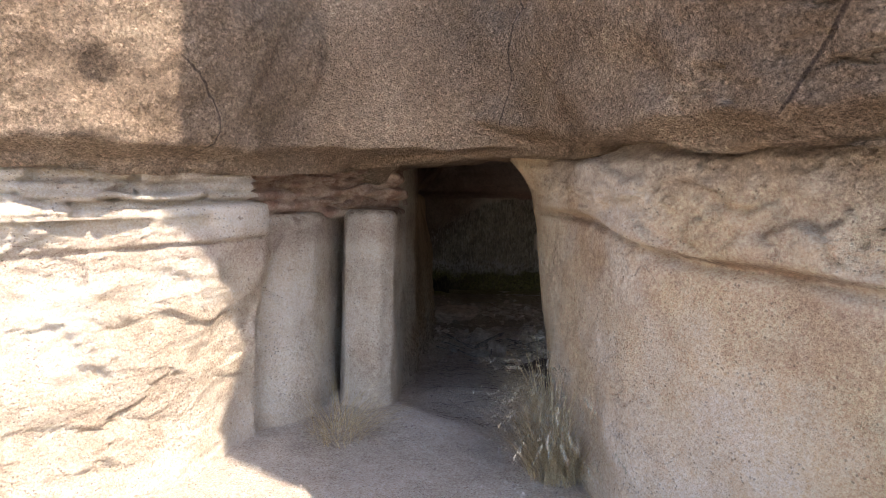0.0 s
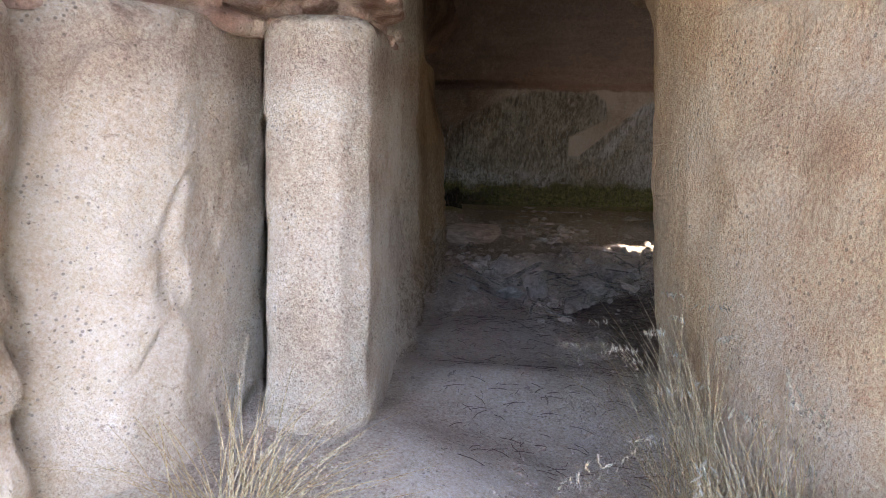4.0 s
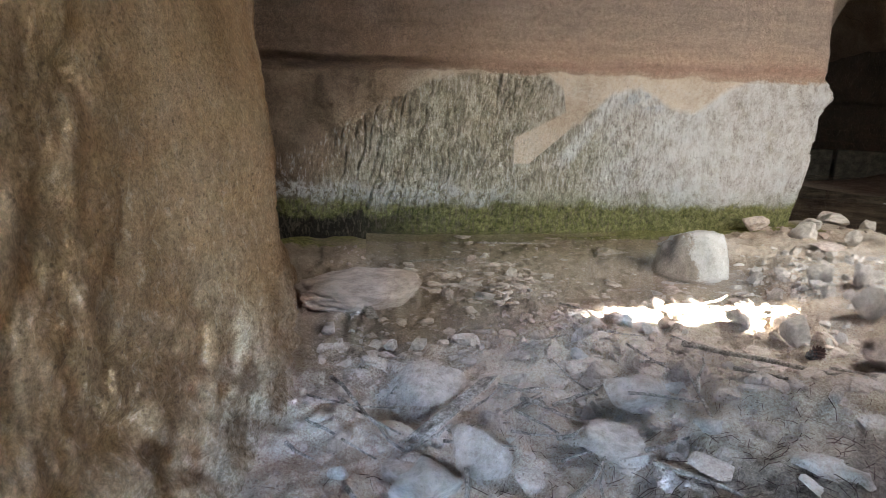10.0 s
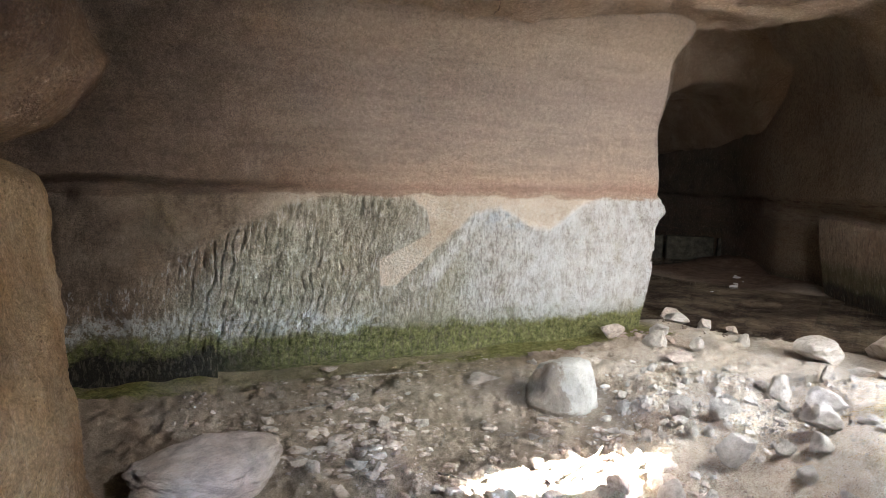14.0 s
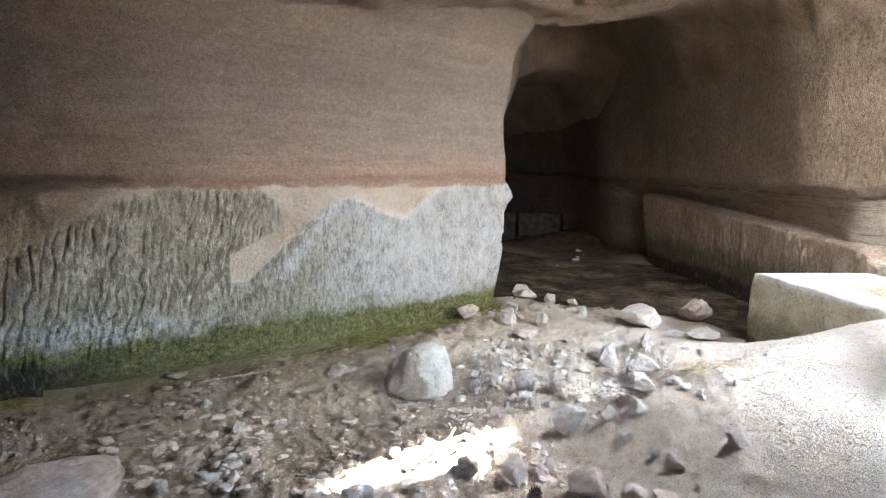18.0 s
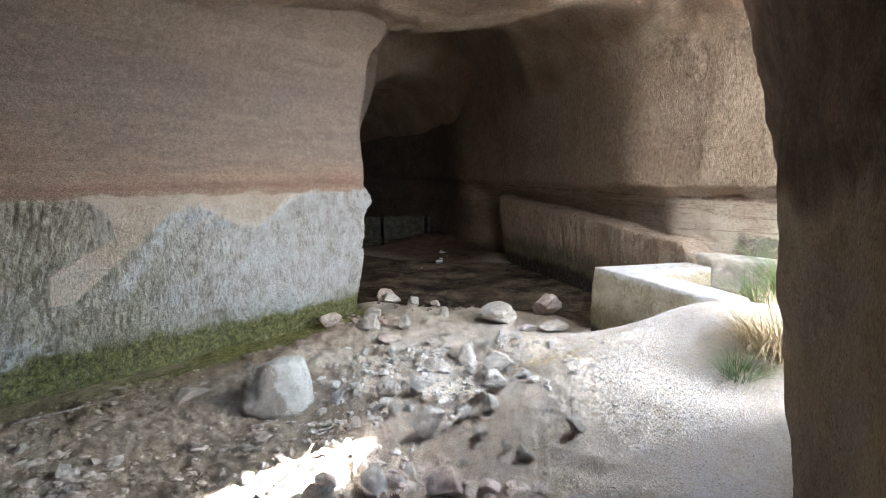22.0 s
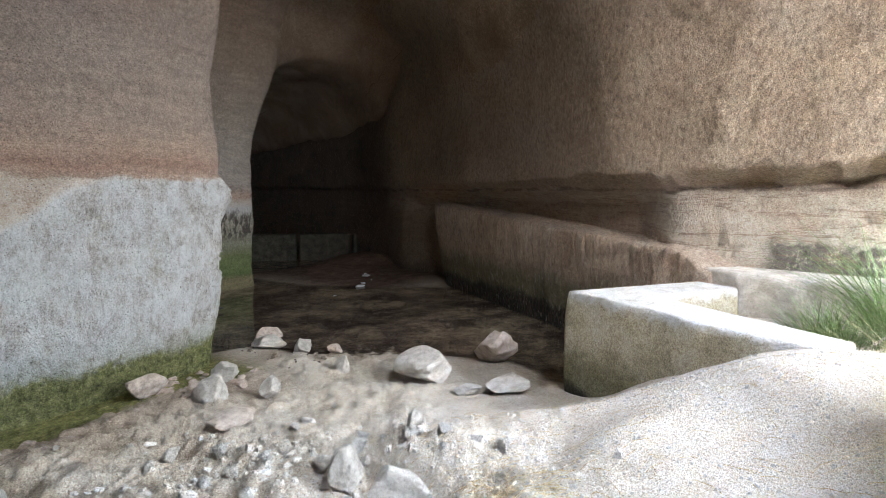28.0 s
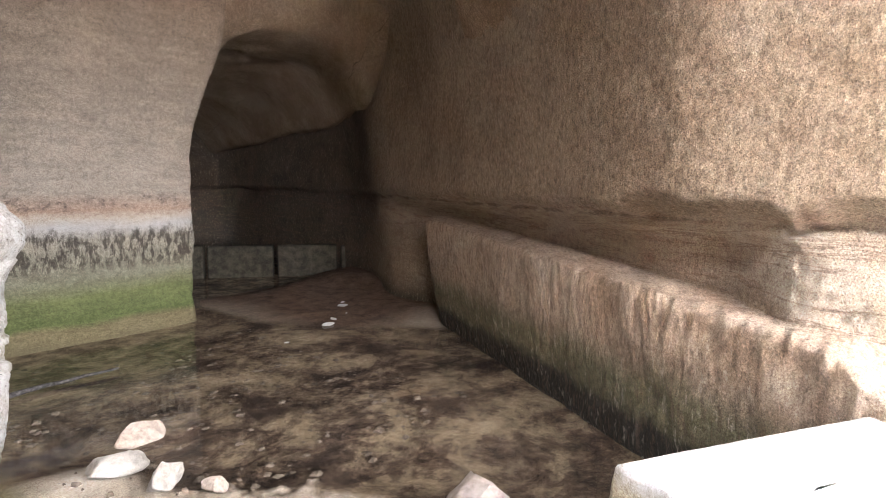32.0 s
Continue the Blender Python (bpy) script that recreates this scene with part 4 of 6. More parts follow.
def rel_left(x, y, z, s):
    o = (0.05 - 0.036 * step(3.6, 4.2, y) * step(7.0, 6.4, y)) * fbm(x, y, z, 1.2, 5, 21) + 0.012 * fbm(x, y, z, 7, 4, 22)
    o += (0.9 - z) * (0.03 + 0.07 * step(3.2, 3.6, y)) * step(5.2, 3.6, y)
    outside = step(3.75, 3.3, y)
    lip = 1.62 + 0.03 * vnoise(x * 1.6, y * 1.6, 0, 4)
    o -= outside * step(lip, lip + 0.05, z) * 0.30
    # broken plates and open joints of the massive face
    big, jb = facets((x + y) * 0.72, z, 0.42, 0.26, 61, 0.4)
    fine, jf = facets((x + y) * 0.72, z, 0.14, 0.085, 62, 0.4)
    chip = step(-0.25, 0.35, vnoise(x * 1.3, y * 1.3, z * 2.2, 63))
    o += outside * (0.020 * big - 0.022 * step(0.05, 0.0, jb) * step(0.0, 0.4, vnoise(x * 2, y * 2, z * 3, 64)) + chip * (0.013 * fine - 0.010 * step(0.08, 0.0, jf)))
    ch = z + 0.05 * vnoise(x * 1.1, y * 1.1, 0, 13)
    o += outside * (0.02 * step(1.44, 1.47, ch) - 0.03 * bump_at(ch, 1.46, 0.012) * step(-0.3, 0.2, vnoise(x * 1.5, y * 1.5, 0, 65)))
    o -= 0.2 * step(1.5, 0.7, z) * step(2.5, 2.85, y) * step(3.6, 3.3, y)
    o += outside * 0.012 * fbm(x, y, z * 1.6, 5, 4, 12, 0.6)
    o += 0.13 * step(1.7, 0.6, z) * step(5.8, 7.2, y) * step(-0.6, -0.3, x)
    # brown rock that hangs over the passage end
    o += step(5.9, 7.2, y) * (0.17 * step(1.66, 1.95, z) + 0.10 * fbm(x, y, z, 2.2, 4, 17) * step(1.5, 1.7, z) - 0.12 * bump_at(z, 1.62, 0.05)) * step(-1.5, -0.5, x)
    # tooled passage side
    o += step(3.7, 4.3, y) * (0.002 * vnoise(y * 9, x * 9, z * 2.2, 15) + 0.003 * fbm(y * 2.2, x * 2, z, 7, 3, 18)) + step(4.2, 5, y) * step(0.6, 0.0, z) * 0.05 * fbm(x, y, z, 9, 4, 16)
    return o


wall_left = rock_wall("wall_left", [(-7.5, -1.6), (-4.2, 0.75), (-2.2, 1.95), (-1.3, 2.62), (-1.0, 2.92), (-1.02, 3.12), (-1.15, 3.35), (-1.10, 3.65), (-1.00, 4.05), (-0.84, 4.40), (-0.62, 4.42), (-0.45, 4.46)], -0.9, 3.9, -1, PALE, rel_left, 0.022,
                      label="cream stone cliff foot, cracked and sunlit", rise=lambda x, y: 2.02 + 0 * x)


def rel_passage(x, y, z, s):
    zz = z + 0.04 * vnoise(y * 5, z * 3, 0, 19)
    drip = 1 - np.abs(fbm(y * 1.1, x, zz * 0.75, 13.0, 3, 23, 0.6))
    crumb = 1 - np.abs(fbm(y, x, zz, 22, 2, 24, 0.6))
    low = step(1.5, 0.3, z + 0.25 * vnoise(y * 2, z * 2, 0, 25))
    deep = step(4.3, 5.0, y)
    return rel_left(x, y, z, s) + deep * (0.001 + 0.012 * low) * (np.clip(drip, 0, 1) - 0.6) + (0.006 + 0.013 * low * deep) * (np.clip(crumb, 0, 1) - 0.6)


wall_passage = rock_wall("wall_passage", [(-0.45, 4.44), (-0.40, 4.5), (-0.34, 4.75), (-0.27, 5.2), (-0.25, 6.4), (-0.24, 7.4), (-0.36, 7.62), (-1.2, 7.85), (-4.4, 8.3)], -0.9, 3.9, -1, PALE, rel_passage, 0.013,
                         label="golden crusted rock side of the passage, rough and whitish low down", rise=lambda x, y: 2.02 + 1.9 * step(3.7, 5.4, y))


def rel_right(x, y, z, s):
    o = (0.05 - 0.034 * step(1.6, 1.2, x)) * fbm(x, y, z, 1.2, 5, 31) + 0.010 * fbm(x, y, z, 7, 4, 32)
    o += (z - 0.9) * 0.13 * step(3.0, 3.8, y) * step(6, 4.6, y) * step(2.4, 1.2, x) + (z - 1.2) * 0.12 * step(1.6, 2.6, x) * step(5.2, 4.6, x)
    o += (0.40 - 0.15 * step(3.6, 4.4, x)) * step(1.7, 3.6, z) ** 2 * step(2.2, 3.2, x) + step(3.9, 4.3, x) * (0.07 * step(1.56, 1.66, z) + 0.03 * fbm(x, y, z, 3, 4, 37) * step(1.5, 1.7, z) - 0.03 * bump_at(z, 1.56, 0.04))
    # sagging bed that runs over the outer face
    bed = 1.58 - 0.11 * step(2.9, 1.4, y) + 0.04 * vnoise(x * 2, y * 2, 0, 33)
    outside = step(3.9, 3.2, y) * step(2.6, 1.6, x)
    big, jb = facets(x - y, z, 0.30, 0.17, 66, 0.4)
    fine, jf = facets(x - y, z, 0.10, 0.06, 67, 0.4)
    fine2, j2 = facets(x - y, z, 0.34, 0.30, 68, 0.5)
    top = step(bed + 0.03, bed + 0.09, z)
    o += outside * (0.05 * step(bed - 0.02, bed + 0.05, z) - 0.05 * bump_at(z, bed, 0.025) + top * (0.045 * big - 0.035 * step(0.08, 0.0, jb) + 0.016 * fine - 0.012 * step(0.10, 0.0, jf)) + (1 - top) * (0.012 * fine2 - 0.010 * step(0.05, 0.0, j2)) * step(0.0, 0.5, vnoise(x, y, z, 34)) - 0.10 * step(1.86, 1.96, z))
    o += 0.16 * np.clip((z - 1.60) / 0.36, 0, 1) ** 2 * step(3.2, 3.5, y) * step(5.0, 4.6, y) * step(1.4, 1.0, x)
    o += step(3.6, 4.4, y) * 0.014 * vnoise(y * 8, x * 8, z * 2.2, 36)
    return o


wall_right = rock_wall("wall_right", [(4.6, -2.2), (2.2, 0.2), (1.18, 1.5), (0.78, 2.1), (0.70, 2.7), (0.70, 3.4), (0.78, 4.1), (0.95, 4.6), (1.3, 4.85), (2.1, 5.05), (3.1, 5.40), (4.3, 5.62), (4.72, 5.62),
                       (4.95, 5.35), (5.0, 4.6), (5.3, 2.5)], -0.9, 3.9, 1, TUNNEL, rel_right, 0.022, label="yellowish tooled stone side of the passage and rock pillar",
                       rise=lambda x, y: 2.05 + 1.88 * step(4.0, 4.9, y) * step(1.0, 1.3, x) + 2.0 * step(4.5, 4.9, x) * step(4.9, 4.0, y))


def rel_brow(x, y, z, s):
    o = 0.06 * fbm(x, y, z, 0.9, 3, 41) + 0.03 * fbm(x, y, z, 6, 4, 42) + 0.010 * vnoise(x * 40, y * 40, z * 40, 50)
    plate, joint = facets(x - y, z, 0.34, 0.26, 69, 0.4)
    o += step(0.55, 0.8, x) * step(2.45, 2.3, z) * (0.03 * plate - 0.045 * step(0.06, 0.0, joint) + 0.02)
    o += 0.10 * step(1.9, 2.6, z) - 0.10 * (z - 2.5) * step(2.5, 2.7, z)
    seam = 1.99 - 0.10 * step(-0.7, -1.2, x) + 0.06 * vnoise(x * 1.4, y * 1.4, 0, 44) + 0.02 * vnoise(x * 7, y * 7, 0, 48)
    arch = 2.10 - 0.16 * np.clip(np.abs(x - 0.02) / 0.5, 0, 1.5) ** 2.2 + 0.015 * vnoise(x * 6, 0, 0, 43)
    o = o - 0.11 * step(arch + 0.02, arch - 0.03, z) * step(0.62, 0.5, np.abs(x - 0.02)) * step(2.4, 2.8, y) + 0.03 * bump_at(z, arch + 0.04, 0.03) * step(0.62, 0.5, np.abs(x - 0.02)) * step(2.4, 2.8, y)
    return o - 0.16 * step(seam + 0.03, seam - 0.05, z) + 0.04 * blocks(x, y, z, 11, 2.2, 45) * step(seam, seam - 0.04, z)


wall_brow = rock_wall("wall_brow", [(-7.5, -1.9), (-4.2, 0.55), (-2.2, 1.72), (-1.3, 2.35), (-0.85, 2.95), (-0.45, 3.25), (0.15, 3.02), (0.42, 2.66), (0.56, 2.0), (0.86, 1.33), (1.83, 0.03), (4.3, -2.3)], 1.80, 5.2, -1, CONGLOMERATE, rel_brow, 0.028, 1.2,
                      label="brown pebbly conglomerate overhang above the passage mouth",
                      rise=lambda x, y: 5.2 - 2.45 * step(0.35, 0.8, x),
                      foot=lambda x, y: 1.82 + 0.10 * step(-0.75, -0.1, x) * step(0.75, 0.3, x) - 0.02 * step(-0.9, -1.6, x) + 0.10 * step(0.4, 0.6, x) + 0.03 * vnoise(x * 3, y * 3, 0, 46) + 0.02 * vnoise(x * 11, y * 11, 0, 47))


# out-of-view rock, its outline fitted to the shadow edge on cliff and ground
wall_shadow_caster = new("wall_shadow_caster", column_mesh("wall_shadow_caster", [(0.40, 1.5), (0.46, 1.18), (0.68, 1.05), (0.98, 1.05), (1.28, 1.12), (1.5, 1.15), (1.66, 1.06), (1.85, 1.18), (2.05, 1.14), (2.38, 0.22), (4.6, -0.9), (5.2, 4.0), (0.25, 4.0)], 5.15, 6.6, CONGLOMERATE, 0.06, 0.02, 0.02, 49))
tagged(wall_shadow_caster, "unseen rock mass added high up to cast the cliff's shadow edge", "rock wall", kind="structure")


def rel_back(x, y, z, s):
    o = 0.05 * fbm(x, y, z, 0.8, 5, 51) + 0.010 * fbm(x, y, z, 8, 4, 52)
    seam = 1.47 + 0.03 * vnoise(x * 1.1, 0, 0, 6)
    front = step(12.0, 11.6, y)
    o += front * ((0.03 + 0.06 * step(2.0, 0.6, x)) * step(seam - 0.06, seam + 0.04, z) - 0.24 * bump_at(z, seam - 0.0, 0.05) * step(1.5, 0.2, x) + 0.10 * fbm(x, y, z, 2.2, 4, 57) * step(0.6, -0.4, x - 0.8 * (z - 0.6)) * step(1.5, 1.4, z))
    o += 0.30 * step(3.0, 3.7, z) ** 2 - 0.10 * bump_at(z, 2.3, 0.5) * step(5.2, 5.9, x) + 0.12 * bump_at(z, 1.2, 0.14) * step(5.5, 5.95, x) - 0.10 * step(0.3, -0.4, z) * step(5.4, 5.9, x)
    # a small hooked crack
    o -= 0.06 * bump_at(np.hypot(x - 4.58, z - 2.80), 0.09, 0.012) * step(4.56, 4.60, x)
    worked = np.interp(x, WORKED_X, WORKED_Z)
    zone = front * step(worked + 0.02, worked - 0.05, z) * step(-0.42, -0.25, z) * step(-0.7, 0.1, x)
    lean = 0.28 + 0.10 * vnoise(x * 0.9, z * 1.1, 0, 70)
    across = x - lean * z + 0.018 * vnoise(x * 4, z * 4, 0, 71)
    groove = np.abs(np.sin(math.pi * (across * 12.5 + 0.45 * vnoise(x * 2.6, z * 2.2, 0, 72) + 0.40 * vnoise(x * 9, z * 6, 0, 74))))
    gone = step(-0.55, 0.1, vnoise(np.floor(across * 12.5) * 3.7, z * 3.2, 0, 73))
    deep = 1.15 - 0.55 * step(2.7, 3.4, x)
    thin = np.abs(np.sin(math.pi * ((x + 0.35 * z) * 19 + 0.6 * vnoise(x * 4, z * 3, 0, 75) + 0.4 * vnoise(x * 14, z * 9, 0, 76))))
    o += zone * step(2.6, 3.1, x) * (0.006 - 0.022 * np.clip(1 - thin * 1.6, 0, 1) * step(-0.4, 0.2, vnoise(x * 6, z * 4, 0, 77)) + 0.012 * fbm(x, y, z, 9, 3, 78))
    # blocky knob at the corner
    plate, joint = facets(x, z, 0.30, 0.22, 79, 0.5)
    o += front * step(4.9, 5.3, x) * step(1.45, 1.3, z) * step(0.2, 0.5, z) * (0.03 * plate - 0.03 * step(0.07, 0.0, joint))
    o += zone * deep * (0.012 - 0.046 * np.clip(1 - groove * 1.7, 0, 1) * gone)
    # a smooth flake left of the slanting joint
    flake = step(0.0, 0.02, z - np.maximum(0.33, 0.84 * x - 1.52)) * step(0.02, 0.0, z - (0.5 * x - 0.36)) * step(2.0, 2.02, x) * step(2.72, 2.68, x)
    o = np.where(front * flake > 0.5, 0.05 * fbm(x, y, z, 0.8, 5, 51) + 0.028, o)
    return o


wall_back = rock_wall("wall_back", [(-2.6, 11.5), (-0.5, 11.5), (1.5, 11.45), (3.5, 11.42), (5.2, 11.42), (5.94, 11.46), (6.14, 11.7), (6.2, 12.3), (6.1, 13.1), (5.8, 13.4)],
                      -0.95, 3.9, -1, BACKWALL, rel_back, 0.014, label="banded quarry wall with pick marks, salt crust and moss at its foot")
wall_end = rock_wall("wall_end", [(-4.2, 7.9), (-4.3, 11.3), (-3.6, 11.5), (-2.5, 11.5)], -0.95, 3.9, -1, CONGLOMERATE, lambda x, y, z, s: 0.08 * fbm(x, y, z, 1, 4, 55), 0.1, label="dark rock end wall of the side chamber")
wall_channel = rock_wall("wall_channel", [(5.75, 13.35), (5.3, 13.5), (1.6, 13.6)], -0.95, 5.3, -1, PIER, lambda x, y, z, s: 0.06 * fbm(x, y, z, 1, 4, 56), 0.1, label="dark rock side of the flooded channel")


def rel_pier(x, y, z, s):
    return 0.05 * fbm(x, y, z, 0.9, 5, 61) + 0.012 * fbm(x, y, z, 7, 4, 62) + step(15.6, 15.75, y) * 0.55 * step(1.6, 3.9, z) ** 1.5 + 0.35 * step(3.8, 5.2, z) ** 2 + 0.012 * vnoise(x * 14, z * 5, 0, 63) * step(1.3, 0.9, z)


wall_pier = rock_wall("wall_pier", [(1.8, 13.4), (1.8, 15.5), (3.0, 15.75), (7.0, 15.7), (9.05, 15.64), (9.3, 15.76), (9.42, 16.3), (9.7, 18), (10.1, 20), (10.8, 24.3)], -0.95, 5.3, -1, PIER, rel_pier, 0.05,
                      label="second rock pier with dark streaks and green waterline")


def rel_hall(x, y, z, s):
    o = 0.06 * fbm(x, y, z, 0.8, 2, 81) + 0.008 * fbm(x, y, z, 8, 4, 82)
    near = step(13.0, 5.5, y)
    crack = 1.32 + 0.05 * vnoise(x * 1.5, y * 1.5, 0, 7) + 0.03 * vnoise(x * 5, y * 5, 0, 9) + 0.018 * vnoise(x * 17, y * 17, 0, 83) + 0.09 * step(8.2, 7.2, y)
    gape = step(-0.1, 0.5, vnoise(x * 2.6, y * 2.6, 0, 84)) * step(10.5, 9.0, y)
    o += (0.15 + 0.22 * near) * step(crack - 0.02, crack + 0.16, z) + 0.16 * near * step(1.5, 2.8, z)
    o -= 0.38 * step(crack, crack - 0.2, z) * step(7.9, 8.8, y) * step(14.6, 13.6, y) + (0.05 + 0.16 * gape) * bump_at(z, crack - 0.01, 0.014 + 0.014 * gape)
    o += 0.05 * bump_at(z, crack + 0.07, 0.05) * step(9, 11, y)
    plate, joint = facets(x + y, z, 0.55, 0.30, 85, 0.5)
    o += (0.022 * plate - 0.035 * step(0.045, 0.0, joint)) * step(crack, crack - 0.05, z) * step(9.3, 8.4, y)
    o += (0.012 * (np.abs(fbm(x, y, z * 0.8, 11, 3, 86, 0.6)) - 0.3) + 0.012 * fbm(x, y, z, 2.2, 2, 88) - 0.025 * bump_at(z, 2.05 + 0.05 * vnoise(y, 0, 0, 89), 0.03) * step(9.5, 8.0, y)) * step(1.4, 1.55, z)
    # a round scar high on the wall
    scar = np.hypot(y - 7.72, z - 3.07)
    o += 0.012 * step(0.26, 0.22, scar) - 0.03 * bump_at(scar, 0.24, 0.025)
    o += 0.6 * step(3.3, 5.0, z) ** 2 + 0.8 * step(13.5, 11.0, y) * np.clip((z - 2.2) / 2.6, 0, 1) ** 2
    return o


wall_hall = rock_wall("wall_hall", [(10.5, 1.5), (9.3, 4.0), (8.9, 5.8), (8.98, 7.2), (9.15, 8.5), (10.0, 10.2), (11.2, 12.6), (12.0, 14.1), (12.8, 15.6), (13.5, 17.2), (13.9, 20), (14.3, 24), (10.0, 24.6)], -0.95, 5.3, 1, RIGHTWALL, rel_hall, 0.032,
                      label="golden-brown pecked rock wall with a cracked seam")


# unseen wall, added to keep low sky and sunlit ground out of the mouth
wall_light_block = rock_wall("wall_light_block", [(5.2, 2.3), (6.4, 1.7), (8.4, 1.5), (10.6, 1.6)], -0.5, 5.4, 1, PALE, lambda x, y, z, s: 0.12 * fbm(x, y, z, 1, 4, 58), 0.1,
                       label="unseen pale rock face added outside the side mouth to block light")


# added rock above view that trims the sun patch on the floor
wall_sun_block = new("wall_sun_block", column_mesh("wall_sun_block", [(4.7, 4.4), (4.75, 5.72), (5.2, 5.92), (5.42, 6.02), (5.66, 6.16), (5.92, 6.34), (6.3, 6.4), (6.4, 4.5)], 3.42, 4.0, CONGLOMERATE, 0.06, 0.06, 0.05, 59))
tagged(wall_sun_block, "unseen rock added between pillar and cave roof to bound the sun patch", "rock wall", kind="structure")


# ---- ceilings ----
def ceil_hall(x, y):
    rough = 0.07 * fbm(x, y, 0, 0.9, 5, 91) + 0.04 * fbm(x, y, 0, 5, 4, 92)
    side = np.interp(y, (1.5, 4.0, 5.8, 7.2, 8.5, 10.2, 12.6, 14.1, 15.6, 17.2, 20, 24), (10.2, 8.9, 8.5, 8.55, 8.75, 9.6, 10.9, 11.7, 12.5, 13.2, 13.6, 14.0)) - x
    z = 3.5 + 0.2 * step(3.0, 6.0, x) + 0.55 * step(6.3, 9.8, x) + rough
    z = z + 1.0 * step(11.4, 11.9, y) * step(5.8, 6.1, x) - 1.1 * np.clip(1 - side / 1.3, 0, 1) ** 2.4
    # lower rounded vault of the flooded tunnel behind the second pier
    vault = 4.05 - 1.0 * np.clip((10.9 - x) / 1.4, 0, 1.3) ** 2.4 - 0.16 * np.clip(y - 16, 0, 8) + 0.06 * fbm(x, y * 0.4, 0, 1.4, 4, 94) + 0.07 * np.floor(np.clip(y - 16, 0, 8) * 1.3 + 0.4 * vnoise(x, y, 0, 96))
    vault = vault - 1.1 * np.clip(1 - side / 1.1, 0, 1) ** 2.2
    brow = 15.7 - 1.1 * step(10.6, 12.2, x) + 0.05 * vnoise(x * 2, 0, 0, 98)
    blend = 0.16 + 0.9 * step(10.5, 11.9, x)
    inner = np.clip((y - brow + blend) / (2 * blend), 0, 1)
    inner = inner * inner * (3 - 2 * inner)
    z = z * (1 - inner) + np.minimum(vault, z) * inner
    low = step(5.0, 4.75, y) * step(3.0, 2.0, x)
    pas = 1.97 + 0.04 * fbm(x, y, 0, 1.5, 4, 93) - 0.26 * np.clip(np.abs((x - 0.15) / 0.62), 0, 1) ** 5 * step(3.6, 4.1, y)
    return z * (1 - low) + low * pas


ceiling = height_sheet("ceiling", spaced((-5, -1, 0.2), (-1, 4.2, 0.05)), spaced((3.0, 12.2, 0.05), (12.2, 25, 0.2)), ceil_hall, CONGLOMERATE, "brown pebbly cave ceiling", "ceiling", 5.2)


def mouth(x):
    """The brow of the wide side mouth: a notch beside the rock pillar, then a long edge further out. Unseen; shaped to
    let in only a streak of sun.
    """
    return 6.62 - 0.5 * np.clip(x - 5.4, 0, 0.5) - 1.52 * step(5.90, 6.05, x) - 0.36 * np.clip(x - 6.0, 0, 0.8) - 0.5 * step(6.8, 7.4, x) + 0.08 * vnoise(x * 2.5, 0, 0, 95)


ceiling_hall = height_sheet("ceiling_hall", spaced((4.12, 9, 0.05), (9, 14.6, 0.09)), spaced((0, 5, 0.06), (5, 13, 0.08), (13, 19.6, 0.2)), ceil_hall, CONGLOMERATE, "brown pebbly ceiling of the inner hall", "ceiling", lambda x, y, z: z + 0.25 + 0.9 * step(8, 10, y),
                            edge=mouth)

# ---- water ----
bm = bmesh.new()
bmesh.ops.create_grid(bm, x_segments=2, y_segments=2, size=0.5, matrix=Matrix.Translation((7.2, 15.6, -0.50)) @ Matrix.Diagonal((13.9, 17.6, 1, 1)))
me = bpy.data.meshes.new("water")
bm.to_mesh(me)
bm.free()
me.materials.append(WATER)
water = tagged(new("water", me), "clear shallow still pool over brown silt", "water", kind="structure")
water.visible_shadow = False

# ---- things: stones ----
def rock_mesh(name, seed, mat, flat=1.0, cuts=11, fine=3):
    """An angular broken stone of unit size that stands on z = 0."""
    rng = random.Random(seed)
    bm = bmesh.new()
    bmesh.ops.create_icosphere(bm, subdivisions=fine, radius=0.6)
    planes = [(Vector((rng.gauss(0, 1), rng.gauss(0, 1), rng.gauss(0, 0.9))).normalized(), rng.uniform(0.22, 0.46)) for _ in range(cuts)]
    for v in bm.verts:
        for n, d in planes:
            k = v.co.dot(n) - d
            if k > 0:
                v.co -= n * k
        v.co += v.co.normalized() * 0.05 * noise.fractal(v.co * 4.0 + Vector((seed, 0, 0)), 0.7, 2.0, 4)
    lo, hi = min(v.co.z for v in bm.verts), max(v.co.z for v in bm.verts)
    wx, wy = max(abs(v.co.x) for v in bm.verts), max(abs(v.co.y) for v in bm.verts)
    for v in bm.verts:
        v.co.x, v.co.y = v.co.x * 0.5 / wx, v.co.y * 0.5 / wy
        v.co.z = (v.co.z - lo) / (hi - lo) * flat
    me = bpy.data.meshes.new(name)
    bm.to_mesh(me)
    bm.free()
    me.polygons.foreach_set("use_smooth", [False] * len(me.polygons))
    me.materials.append(mat)
    return me


CHALKY = [rock_mesh("stone", 100 + i, CHALK, 0.8 + 0.1 * (i % 3)) for i in range(6)]
DUSTY = [rock_mesh("stone", 200 + i, DUST, 0.7 + 0.12 * (i % 3)) for i in range(6)]


